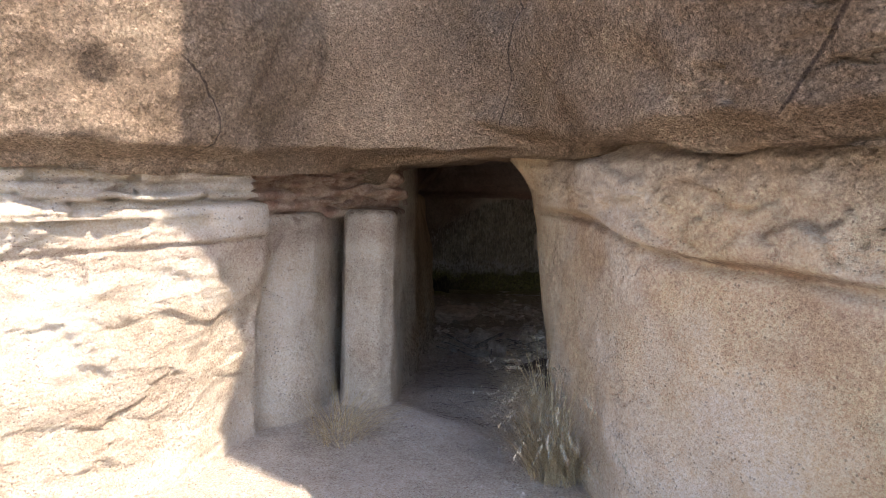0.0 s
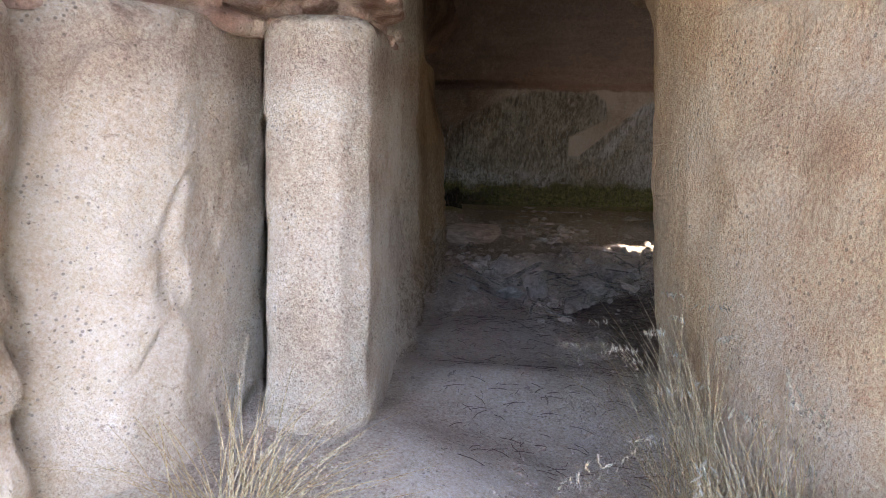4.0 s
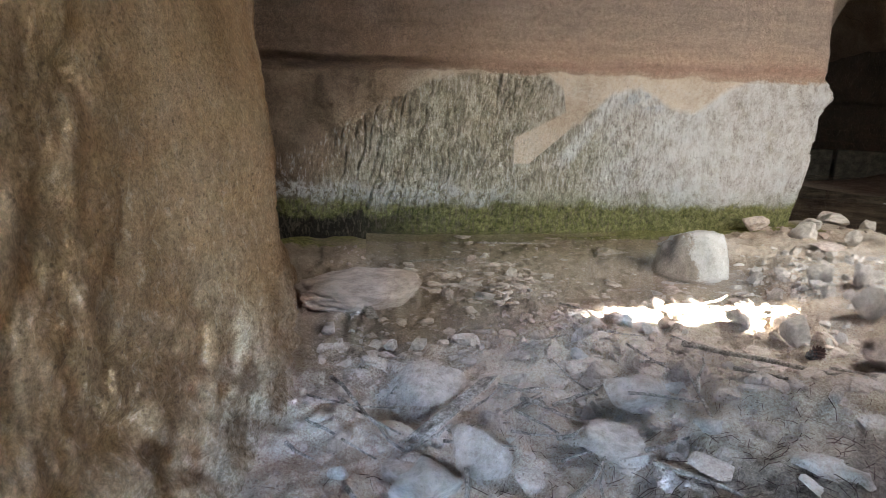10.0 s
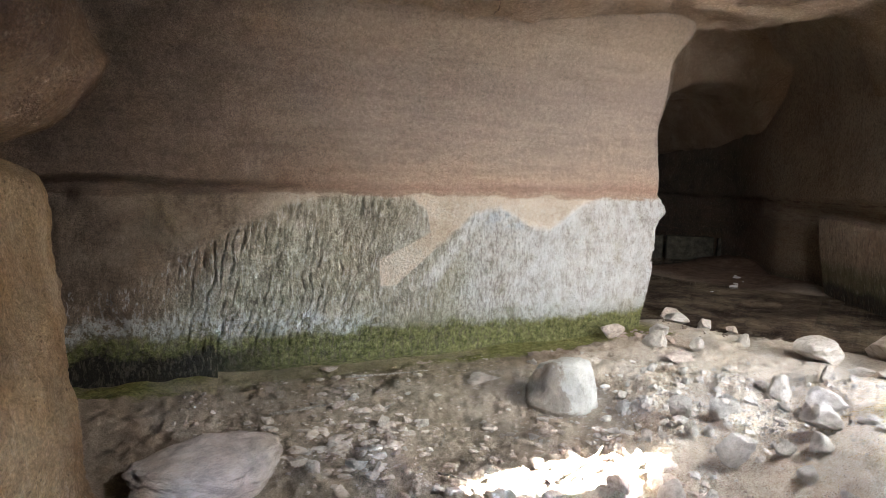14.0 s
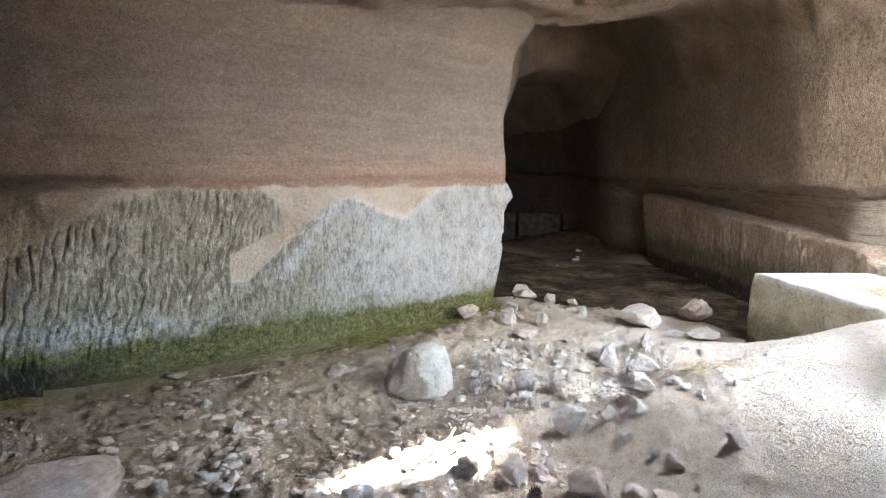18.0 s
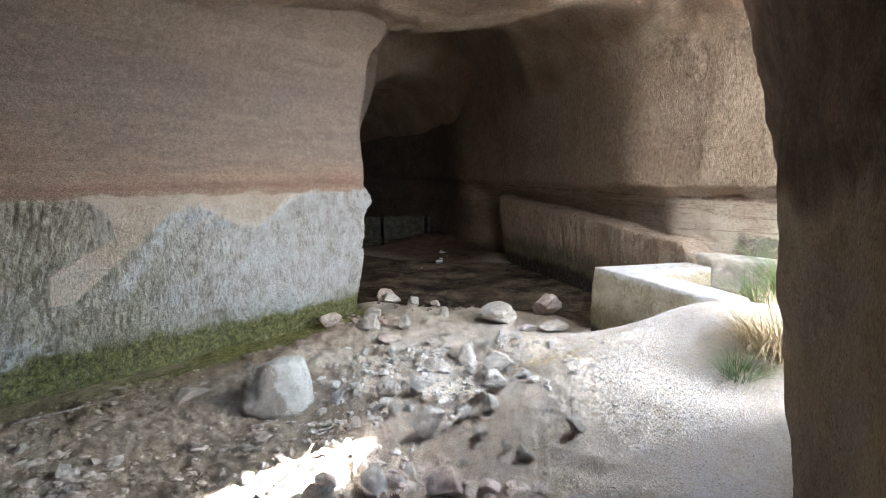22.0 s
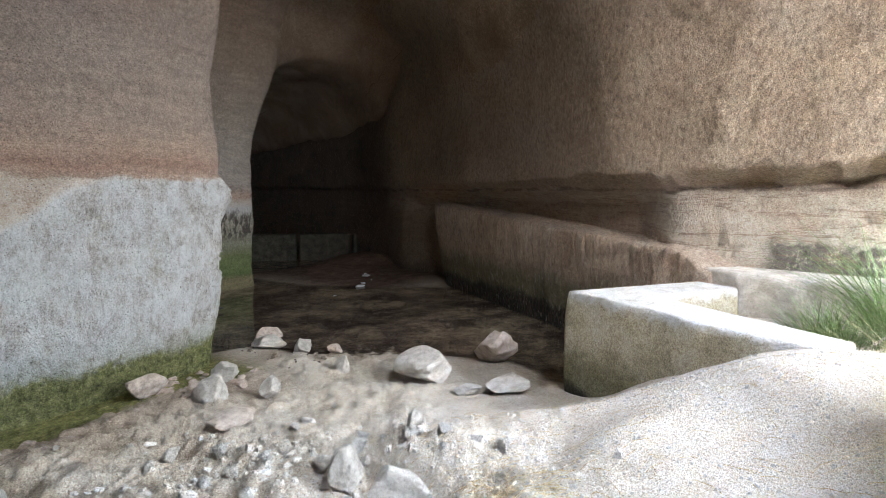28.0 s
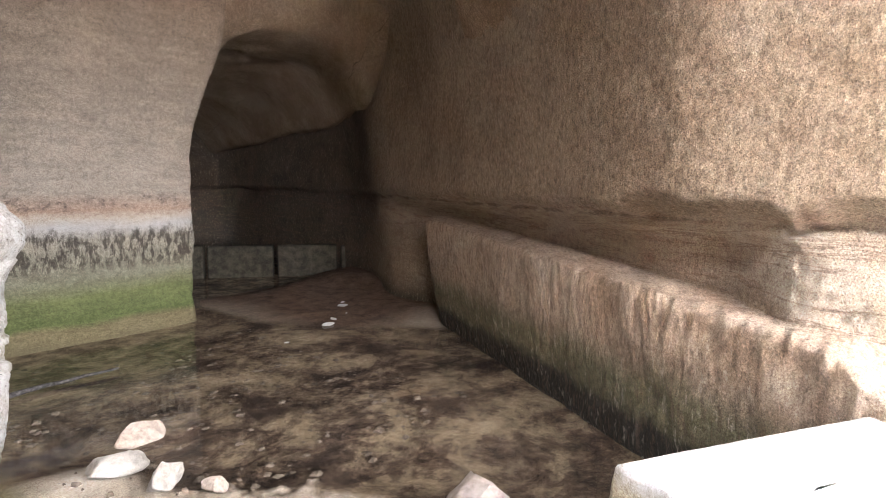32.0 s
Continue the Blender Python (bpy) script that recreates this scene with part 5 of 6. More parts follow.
def boulder_mesh(name, seed, mat):
    """A weathered boulder: rounded, with one blunt ridge and shallow dents."""
    bm = bmesh.new()
    bmesh.ops.create_icosphere(bm, subdivisions=5, radius=0.5)
    off = Vector((seed, 2.0, 0))
    for v in bm.verts:
        d = v.co.normalized()
        r = 0.5 * (1 + 0.20 * noise.fractal(d * 1.3 + off, 0.8, 2.0, 3) + 0.05 * noise.fractal(d * 5 + off, 0.7, 2.0, 4))
        p = d * r
        for nrm, lim in ((Vector((0.75, -0.62, 0.25)).normalized(), 0.36), (Vector((-0.8, -0.5, 0.35)).normalized(), 0.35), (Vector((-0.1, 0.2, 1)).normalized(), 0.40)):
            k = p.dot(nrm) - lim
            if k > 0:
                p -= nrm * k * 0.65
        v.co = p
        v.co.z = max(p.z, -0.3) + 0.3
    me = bpy.data.meshes.new(name)
    bm.to_mesh(me)
    bm.free()
    me.polygons.foreach_set("use_smooth", [True] * len(me.polygons))
    me.materials.append(mat)
    return me


def m_boulder():
    """Grey weathered stone, darker brown towards its low-x side."""
    g = Graph("two_tone_boulder_stone", 0.93, 0.15)
    base = g.ramp(g.noise(5, 7, 0.7), [(0.3, (0.44, 0.42, 0.37)), (0.5, (0.60, 0.59, 0.54)), (0.7, (0.72, 0.71, 0.66))])
    side = g.math("ADD", g.math("MULTIPLY", g.xyz.outputs[0], 1.6), g.math("MULTIPLY", g.math("SUBTRACT", g.noise(3.5, 7, 0.75), 0.5), 1.3))
    base = g.mix(g.span(side, -0.30, -0.42, 0, 0.8), base, g.ramp(g.noise(12, 6, 0.7), [(0.3, (0.20, 0.14, 0.09)), (0.7, (0.40, 0.30, 0.21))]))
    return g.finish(base, g.bump(g.noise(9, 8, 0.72), 0.8, 0.03), grain=0.3, relief=0.015)


GREYROCK = m_boulder()
BOULDER = boulder_mesh("boulder", 4.0, GREYROCK)
MOUND = boulder_mesh("rock", 7.0, DUST)
SLABS = [rock_mesh("stone", 300 + i, DUST, 0.35, 9) for i in range(4)]


def put_stone(name, mesh, x, y, w, h, turn, label, group="", sink=0.12, depth=None):
    ob = new(name, mesh)
    top = max(v.co.z for v in mesh.vertices)
    ob.matrix_world = Matrix.Translation((x, y, float(ground_z(x, y)) - sink * h)) @ Matrix.Rotation(turn, 4, "Z") @ Matrix.Diagonal((w, depth or w * 0.85, h * (1 + sink) / top, 1))
    return tagged(ob, label, "stone", group)


BIG = [
    ("boulder", BOULDER, 3.42, 9.62, 0.78, 0.56, 0.2, "large rounded grey boulder, darker brown on one side"),
    ("flat_stone", SLABS[0], 2.89, 10.4, 0.42, 0.10, 0.2, "flat pale slab lying on damp earth"),
    ("stone", CHALKY[0], 4.90, 8.53, 0.26, 0.20, 1.0, "chalky white angular stone on dusty earth"),
    ("stone", CHALKY[1], 4.80, 8.07, 0.36, 0.22, 2.0, "chalky white angular stone on dusty earth"),
    ("stone", CHALKY[2], 4.04, 7.55, 0.30, 0.17, 0.3, "chalky white angular stone on dusty earth"),
    ("stone", CHALKY[3], 3.89, 8.60, 0.25, 0.18, 1.4, "chalky white angular stone on dusty earth"),
    ("stone", CHALKY[4], 4.02, 8.36, 0.24, 0.18, 2.6, "chalky white angular stone on dusty earth"),
    ("stone", CHALKY[5], 5.66, 10.86, 0.32, 0.18, 0.8, "pale stone at the mossy wall foot"),
    ("stone", CHALKY[0], 5.36, 10.58, 0.36, 0.20, 2.2, "pale stone at the mossy wall foot"),
    ("stone", CHALKY[2], 5.69, 10.27, 0.22, 0.19, 1.1, "pale stone at the pool edge"),
    ("flat_stone", SLABS[1], 5.17, 10.05, 0.42, 0.08, 0.5, "flat pale slab at the pool edge"),
    ("rock", CHALKY[3], 6.72, 9.50, 0.66, 0.26, 0.7, "broad pale rock lying at the pool edge"),
    ("rock", DUSTY[1], 7.78, 9.38, 0.52, 0.36, 1.7, "rounded brownish rock standing at the pool edge"),
    ("stone", CHALKY[4], 7.06, 8.80, 0.42, 0.16, 0.1, "low pale stone at the pool edge"),
    ("stone", CHALKY[5], 6.72, 8.98, 0.28, 0.10, 0.9, "low pale stone at the pool edge"),
    ("stone", CHALKY[0], 6.57, 10.35, 0.20, 0.15, 2.0, "small pale stone in the wet earth"),
    ("flat_stone", SLABS[2], 7.05, 12.2, 0.42, 0.22, 0.4, "grey stone standing in the pool"),
    ("rock", CHALKY[2], 6.66, 11.62, 0.44, 0.16, 0.4, "bluish white broken rock at the pool edge"),
    ("stone", CHALKY[4], 6.82, 11.24, 0.32, 0.17, 1.4, "bluish white broken rock at the pool edge"),
    ("stone", DUSTY[0], 7.0, 10.92, 0.18, 0.10, 2.4, "small white stone at the pool edge"),
    ("stone", DUSTY[1], 0.71, 6.55, 0.27, 0.20, 0.3, "bluish grey angular stone among sticks"),
    ("stone", CHALKY[2], 0.49, 6.42, 0.32, 0.10, 1.5, "white stone with a fresh broken face"),
    ("stone", DUSTY[2], 1.22, 6.55, 0.27, 0.13, 2.4, "dusty angular stone half sunk in earth"),
    ("stone", DUSTY[3], 1.53, 6.93, 0.34, 0.18, 0.2, "dusty angular stone half sunk in earth"),
    ("flat_stone", SLABS[3], 0.56, 7.12, 0.44, 0.15, 1.2, "dusty broad slab half sunk in earth"),
    ("rock", MOUND, 0.24, 9.26, 1.15, 0.13, 0.5, "low earth-covered rock beside the wall"),
    ("stone", DUSTY[5], 1.84, 7.09, 0.20, 0.14, 1.9, "brown clod of earth and stone"),
    ("stone", CHALKY[3], 2.80, 7.55, 0.22, 0.18, 0.6, "pointed pale stone in the sun patch"),
    ("stone", DUSTY[0], 3.14, 7.22, 0.32, 0.20, 2.8, "brown stone at the edge of the sun patch"),
    ("stone", CHALKY[5], 3.52, 7.74, 0.28, 0.22, 1.3, "pale stone in the sun patch"),
    ("stone", DUSTY[1], 2.67, 7.82, 0.24, 0.14, 0.9, "brown stone in the sun patch"),
    ("stone", DUSTY[3], 5.10, 11.12, 0.36, 0.20, 0.3, "reddish clod at the mossy wall foot"),
    ("stone", DUSTY[2], 2.86, 9.06, 0.20, 0.12, 1.0, "small brown stone beside the boulder"),
    ("stone", DUSTY[1], 1.40, 11.22, 0.24, 0.12, 1.0, "bluish grey stone at the mossy wall foot"),
]
for name, mesh, x, y, w, h, turn, label in BIG:
    put_stone(name, mesh, x, y, w, h, turn, label, "stones on the cave floor")

rng = random.Random(5)
for i in range(290):
    near_sun = i < 130
    x = rng.gauss(4.1, 0.8) if near_sun else rng.uniform(0.1, 3.2)
    y = rng.gauss(8.6, 0.9) if near_sun else rng.uniform(5.9, 10.9)
    if y > 11.1 or x > 6 or (x > 4.4 and y < 7.6):
        continue
    w = 0.05 + 0.12 * rng.random() ** 2.2
    mesh = rng.choice(CHALKY) if near_sun or rng.random() < 0.3 else rng.choice(DUSTY)
    put_stone("small_stone", mesh, x, y, w, w * rng.uniform(0.4, 0.75), rng.uniform(0, 6), "small angular rubble stone on the dusty floor", "rubble on the cave floor", 0.2, w * rng.uniform(0.6, 1.0))

# crumbled clods and mud plates
LUMPS = [rock_mesh("clod", 600 + i, DUST, 0.7, 13, 2) for i in range(6)]


def heap_mesh(name, sources, n, place, size, seed, mat, flat=0.6):
    """Many small broken pieces joined into one mesh on the ground."""
    rng = random.Random(seed)
    shapes = [(np.array([tuple(v.co) for v in m.vertices]), [tuple(p.vertices) for p in m.polygons]) for m in sources]
    spots = np.array([place(rng) for _ in range(n)])
    zs = ground_z(spots[:, 0], spots[:, 1])
    verts, faces, k = [], [], 0
    for (x, y), z in zip(spots, zs):
        v, f = shapes[rng.randrange(len(shapes))]
        w, a = size * (0.3 + 1.5 * rng.random() ** 3), rng.uniform(0, 6.28)
        q = v * np.array((w, w * rng.uniform(0.6, 1), w * flat * rng.uniform(0.7, 1.3)))
        c, t = math.cos(a), rng.gauss(0, 0.15)
        q = np.column_stack([q[:, 0] * c - q[:, 1] * math.sin(a) + x, q[:, 0] * math.sin(a) + q[:, 1] * c + y, q[:, 2] + q[:, 0] * t + z - 0.2 * w])
        verts.append(q)
        faces += [tuple(i + k for i in p) for p in f]
        k += len(v)
    return mesh_from(name, np.vstack(verts), faces, mat, False)


tagged(new("earth_clods", heap_mesh("earth_clods", LUMPS, 800, lambda r: (r.uniform(0.0, 3.3), r.gauss(7.2, 0.8)), 0.12, 61, DUST)), "purplish grey crumbled earth clods among sticks", "earth clods", kind="stuff")
tagged(new("earth_clods", heap_mesh("earth_clods", LUMPS, 320, lambda r: (r.gauss(1.3, 0.45), r.gauss(9.4, 0.35)), 0.095, 62, DUST)), "heap of crumbled grey earth clods", "earth clods", kind="stuff")
tagged(new("chalk_rubble", heap_mesh("chalk_rubble", LUMPS, 300, lambda r: (r.gauss(4.2, 0.55), r.gauss(8.7, 0.6)), 0.075, 63, CHALK)), "chalky white crumbled rubble on the slope", "rubble", kind="stuff")
tagged(new("red_clods", heap_mesh("red_clods", LUMPS, 90, lambda r: (r.gauss(5.45, 0.2), r.gauss(11.0, 0.16)), 0.09, 64, REDEARTH)), "reddish brown clods at the mossy wall corner", "earth clods", kind="stuff")
PLATES = [rock_mesh("plate", 700 + i, REDEARTH, 0.12, 10, 2) for i in range(4)]
tagged(new("mud_plates", heap_mesh("mud_plates", PLATES, 260, lambda r: (r.uniform(0.6, 5.0), r.gauss(10.75, 0.20)), 0.15, 65, REDEARTH, 1.0)), "cracked dry mud plates along the mossy wall", "mud", kind="stuff")

# ---- cut blocks and bench ----
tagged(new("stone_block", column_mesh("stone_block", [(7.34, 8.42), (6.45, 6.50), (6.80, 6.40), (7.40, 7.42), (7.62, 7.74), (8.42, 7.28), (8.62, 7.66)], -0.8, 0.44, BLOCKSTONE, 0.03, 0.035, 0.022, 3)),
       "cut pale stone basin corner, mossy at its foot", "stone block")
tagged(new("stone_ledge", column_mesh("stone_ledge", [(8.52, 7.30), (8.22, 5.4), (9.0, 5.2), (9.3, 7.7), (8.70, 7.64)], -0.3, 0.56, CHALK, 0.03, 0.04, 0.03, 8)), "low cut stone ledge under the cracked wall", "stone ledge")

p0, p1 = np.array((8.60, 7.58)), np.array((11.35, 13.1))
along = (p1 - p0) / np.linalg.norm(p1 - p0)
out = np.array((-along[1], along[0]))
nu, prof = 400, 72
bench_v = []
for i in range(nu):
    u = i / (nu - 1)
    top = 0.66 + 0.40 * u - 0.14 * step(0.06, 0.0, u)
    back, foot = 0.40, 0.06 + 0.30 * u
    nose = 0.25 * step(0.96, 1.0, u) ** 2
    for j in range(prof):
        w = j / (prof - 1)
        if w < 0.25:
            a, z = -back + (back - 0.04) * w / 0.25, top + 0.05 * (1 - w / 0.25)
        else:
            k = (w - 0.25) / 0.75
            a, z = -foot * k ** 1.2 - 0.03 * (1 - k) ** 6, top - 0.02 - (top + 0.85) * k
        q = p0 + along * (u * 6.17) + out * (a - nose)
        bench_v.append((q[0], q[1], z))
bench_v = np.array(bench_v)
rough = 0.025 * fbm(bench_v[:, 0], bench_v[:, 1], bench_v[:, 2], 2, 4, 101) + 0.010 * vnoise(bench_v[:, 1] * 17 + 2 * bench_v[:, 2], bench_v[:, 2] * 5, 0, 103) + 0.008 * vnoise(bench_v[:, 1] * 34, bench_v[:, 2] * 12, 0, 104)
bench_v[:, 0] += rough * out[0]
bench_v[:, 1] += rough * out[1]
bench_v[:, 2] += 0.6 * rough
bench = tagged(new("rock_bench"), "long undercut stone bench, tooled, green and black at the water", "stone bench")
cut = prof // 4 + 1
for piece, a, b in (("seat", 0, cut), ("front_face", cut, prof - 1)):
    faces = [(i * prof + j, i * prof + j + 1, (i + 1) * prof + j + 1, (i + 1) * prof + j) for i in range(nu - 1) for j in range(a, b)]
    if piece == "front_face":
        faces += [tuple(range(prof - 1, -1, -1)), tuple(range((nu - 1) * prof, nu * prof))]
        faces += [(i * prof, (i + 1) * prof, (i + 1) * prof + prof - 1, i * prof + prof - 1) for i in range(nu - 1)]
    used = sorted({k for f in faces for k in f})
    place = {k: q for q, k in enumerate(used)}
    new(piece, mesh_from(piece, bench_v[used], [tuple(place[k] for k in f) for f in faces], BENCH)).parent = bench

# ---- low masonry dam at the far end ----
def box(bm, x0, x1, y0, y1, z0, z1, bevel=0.012):
    r = bmesh.ops.create_cube(bm, size=1.0, matrix=Matrix.Translation(((x0 + x1) / 2, (y0 + y1) / 2, (z0 + z1) / 2)) @ Matrix.Diagonal((x1 - x0, y1 - y0, z1 - z0, 1)))
    edges = list({e for v in r["verts"] for e in v.link_edges})
    bmesh.ops.bevel(bm, geom=edges, offset=bevel, segments=1, affect="EDGES")


DAMSTONE = m_stone("dark_dam_stone", (0.035, 0.032, 0.025), (0.10, 0.09, 0.065))
dam = tagged(new("stone_dam"), "low dark wall of long stone slabs across the flooded tunnel", "stone wall")
dam.matrix_world = Matrix.Translation((11.9, 18.7, -0.60)) @ Matrix.Rotation(-0.657, 4, "Z")
rng = random.Random(11)
x = -2.2
while x < 2.2:
    w = rng.uniform(1.25, 1.5)
    bm = bmesh.new()
    box(bm, x + 0.01, x + w - 0.01, -0.16 + rng.uniform(-0.02, 0.02), 0.16, 0.0, 0.76 + rng.uniform(-0.02, 0.02), 0.03)
    part("slab", bm, DAMSTONE, dam)
    x += w + 0.07

# ---- driftwood, sticks and boards ----
def m_wood(name, dark, light):
    g = Graph(name, 0.85, 0.2)
    base = g.mix(g.span(g.noise(30, 5, 0.6, (1, 1, 1)), 0.3, 0.7), dark, light)
    return g.finish(base, g.bump(g.noise(60, 4, 0.7), 0.5, 0.004))


GREYWOOD = m_wood("weathered_grey_wood", (0.24, 0.20, 0.16), (0.46, 0.41, 0.35))
DARKWOOD = m_wood("wet_dark_wood", (0.05, 0.045, 0.045), (0.13, 0.12, 0.12))
STRAW = m_wood("dry_straw", (0.52, 0.36, 0.15), (0.80, 0.62, 0.33))
NEEDLE = m_wood("pine_needles", (0.10, 0.055, 0.045), (0.20, 0.12, 0.10))
GREEN = m_wood("green_grass", (0.16, 0.27, 0.06), (0.38, 0.54, 0.17))
SEED = m_wood("dry_seed_head", (0.45, 0.38, 0.25), (0.62, 0.55, 0.40))


def branch_mesh(name, length, radius, seed, mat, bend=0.08, sides=6, rings=9):
    rng = random.Random(seed)
    verts, faces = [], []
    for i in range(rings):
        u = i / (rings - 1)
        c = Vector((length * (u - 0.5), bend * length * math.sin(u * 3.1 + seed) * 0.5 + rng.gauss(0, radius * 0.4), radius * (1 + 0.5 * rng.random())))
        r = radius * (1.0 - 0.55 * u) * rng.uniform(0.85, 1.1)
        for k in range(sides):
            a = 2 * math.pi * k / sides
            verts.append(c + Vector((0, r * math.cos(a), r * math.sin(a))))
    for i in range(rings - 1):
        for k in range(sides):
            faces.append((i * sides + k, i * sides + (k + 1) % sides, (i + 1) * sides + (k + 1) % sides, (i + 1) * sides + k))
    faces += [tuple(reversed(range(sides))), tuple(range((rings - 1) * sides, rings * sides))]
    return mesh_from(name, verts, faces, mat)


def lay(name, mesh, x, y, turn, label, category, group="", lift=0.0, tilt=0.0):
    ob = new(name, mesh)
    ob.matrix_world = Matrix.Translation((x, y, float(ground_z(x, y)) + lift)) @ Matrix.Rotation(turn, 4, "Z") @ Matrix.Rotation(tilt, 4, "Y")
    return tagged(ob, label, category, group)


def board_mesh(name, length, width, thick, seed, mat):
    rng = random.Random(seed)
    bm = bmesh.new()
    box(bm, -length / 2, length / 2, -width / 2, width / 2, 0, thick, thick * 0.25)
    for v in bm.verts:
        if abs(v.co.x) > length * 0.45:
            v.co.x += rng.uniform(-0.04, 0.04)
            v.co.y *= rng.uniform(0.6, 1.0)
    me = bpy.data.meshes.new(name)
    bm.to_mesh(me)
    bm.free()
    me.materials.append(mat)
    return me


lay("branch", branch_mesh("branch", 0.85, 0.018, 1, GREYWOOD), 2.36, 7.16, -0.55, "bare grey branch lying beside a pine cone", "branch", "sticks on the floor", 0.03)
lay("branch", branch_mesh("branch", 0.9, 0.02, 2, GREYWOOD), 1.95, 10.78, 0.05, "long bleached branch along the mossy wall", "branch", "sticks on the floor", 0.02)
lay("board", board_mesh("board", 0.52, 0.09, 0.025, 3, GREYWOOD), 0.27, 8.78, 1.75, "short grey weathered board on the earth", "board", "sticks on the floor", 0.03)
lay("board", board_mesh("board", 0.48, 0.08, 0.02, 4, GREYWOOD), 0.95, 10.12, 0.1, "short grey weathered board on the earth", "board", "sticks on the floor", 0.03)
lay("board", board_mesh("board", 0.50, 0.07, 0.025, 5, GREYWOOD), 0.66, 6.84, 0.75, "split pale board leaning on a stone", "board", "sticks on the floor", 0.10, -0.15)
lay("branch", branch_mesh("branch", 1.3, 0.03, 6, DARKWOOD), 6.9, 13.9, 0.05, "dark wet log lying in the shallow water", "branch", "sticks on the floor", 0.16)
for x0, y0, x1, y1, r in ((0.08, 7.25, 0.45, 6.62, 0.012), (0.16, 7.05, 0.42, 6.72, 0.009), (0.22, 6.30, 0.42, 6.02, 0.010), (0.92, 6.24, 1.24, 6.52, 0.012), (1.30, 6.42, 1.66, 6.50, 0.009), (1.62, 6.52, 1.80, 6.95, 0.010), (0.05, 6.85, 0.30, 6.52, 0.008), (0.95, 6.95, 1.20, 6.60, 0.008)):
    lay("stick", branch_mesh("stick", math.hypot(x1 - x0, y1 - y0), r, int(x0 * 100), GREYWOOD, 0.08, 6, 8), (x0 + x1) / 2, (y0 + y1) / 2, math.atan2(y1 - y0, x1 - x0), "weathered grey driftwood stick among the stones", "stick", "sticks on the floor", 0.035)
lay("branch", branch_mesh("branch", 0.55, 0.014, 9, GREYWOOD), 2.62, 8.16, 0.5, "pale branch lying into the sun patch", "branch", "sticks on the floor", 0.03)
REDSCRAP = m_stone("faded_red_scrap", (0.42, 0.10, 0.08), (0.58, 0.22, 0.17))
lay("litter_scrap", rock_mesh("scrap", 812, REDSCRAP, 0.5, 9, 2), 2.90, 8.30, 0.7, "crumpled faded red scrap at a branch end", "litter", "", 0.01).scale = (0.10, 0.06, 0.07)
SCRAP = m_stone("white_plastic_scrap", (0.70, 0.70, 0.68), (0.85, 0.85, 0.84))
scrap_mesh = rock_mesh("scrap", 811, SCRAP, 0.4, 9, 2)
for x, y, w in ((10.3, 13.9, 0.22), (10.55, 14.05, 0.15), (11.15, 14.6, 0.2), (11.3, 14.75, 0.12), (10.9, 14.2, 0.07), (9.4, 13.6, 0.08)):
    lay("litter_scrap", scrap_mesh, x, y, x * 7, "white scrap of litter at the pool end", "litter", "litter at the pool end", max(0.0, -0.51 - float(ground_z(x, y)))).scale = (w, w * 0.6, w * 0.6)
rng = random.Random(21)
for i in range(46):
    x, y = (rng.gauss(0.9, 0.55), rng.gauss(6.9, 0.5)) if i < 34 else (rng.uniform(1, 4), rng.uniform(7, 10.5))
    L = rng.uniform(0.12, 0.45)
    lay("stick", branch_mesh("stick", L, rng.uniform(0.005, 0.013), 30 + i, GREYWOOD, 0.12, 5, 6), max(x, 0.0), y, rng.gauss(0.3, 0.9), "thin weathered stick among the rubble", "stick", "sticks on the floor", 0.03, rng.gauss(0, 0.12))

# ---- pine cone ----
cone = tagged(new("pine_cone"), "open brown pine cone on the dusty floor", "pine cone")
cone.matrix_world = Matrix.Translation((2.80, 7.36, float(ground_z(2.80, 7.36)) + 0.045)) @ Matrix.Rotation(1.2, 4, "Y")
bm = bmesh.new()
bmesh.ops.create_uvsphere(bm, u_segments=10, v_segments=8, radius=0.03, matrix=Matrix.Diagonal((1, 1, 1.7, 1)))
part("core", bm, DARKWOOD, cone)
scale_bm = bmesh.new()
bmesh.ops.create_cone(scale_bm, cap_ends=True, segments=5, radius1=0.016, radius2=0.004, depth=0.03, matrix=Matrix.Rotation(math.pi / 2, 4, "Y") @ Matrix.Translation((0, 0, 0.03)) @ Matrix.Diagonal((0.35, 1, 1, 1)))
scale_me = bpy.data.meshes.new("scale")
scale_bm.to_mesh(scale_me)
scale_bm.free()
scale_me.materials.append(NEEDLE)
for i in range(48):
    h, a = -0.045 + 0.09 * i / 47, i * 2.4
    ob = new("scale", scale_me)
    ob.parent = cone
    k = 1.2 - abs(h) * 11
    ob.matrix_local = Matrix.Translation((0, 0, h)) @ Matrix.Rotation(a, 4, "Z") @ Matrix.Rotation(-0.5, 4, "Y") @ Matrix.Scale(max(k, 0.55), 4)


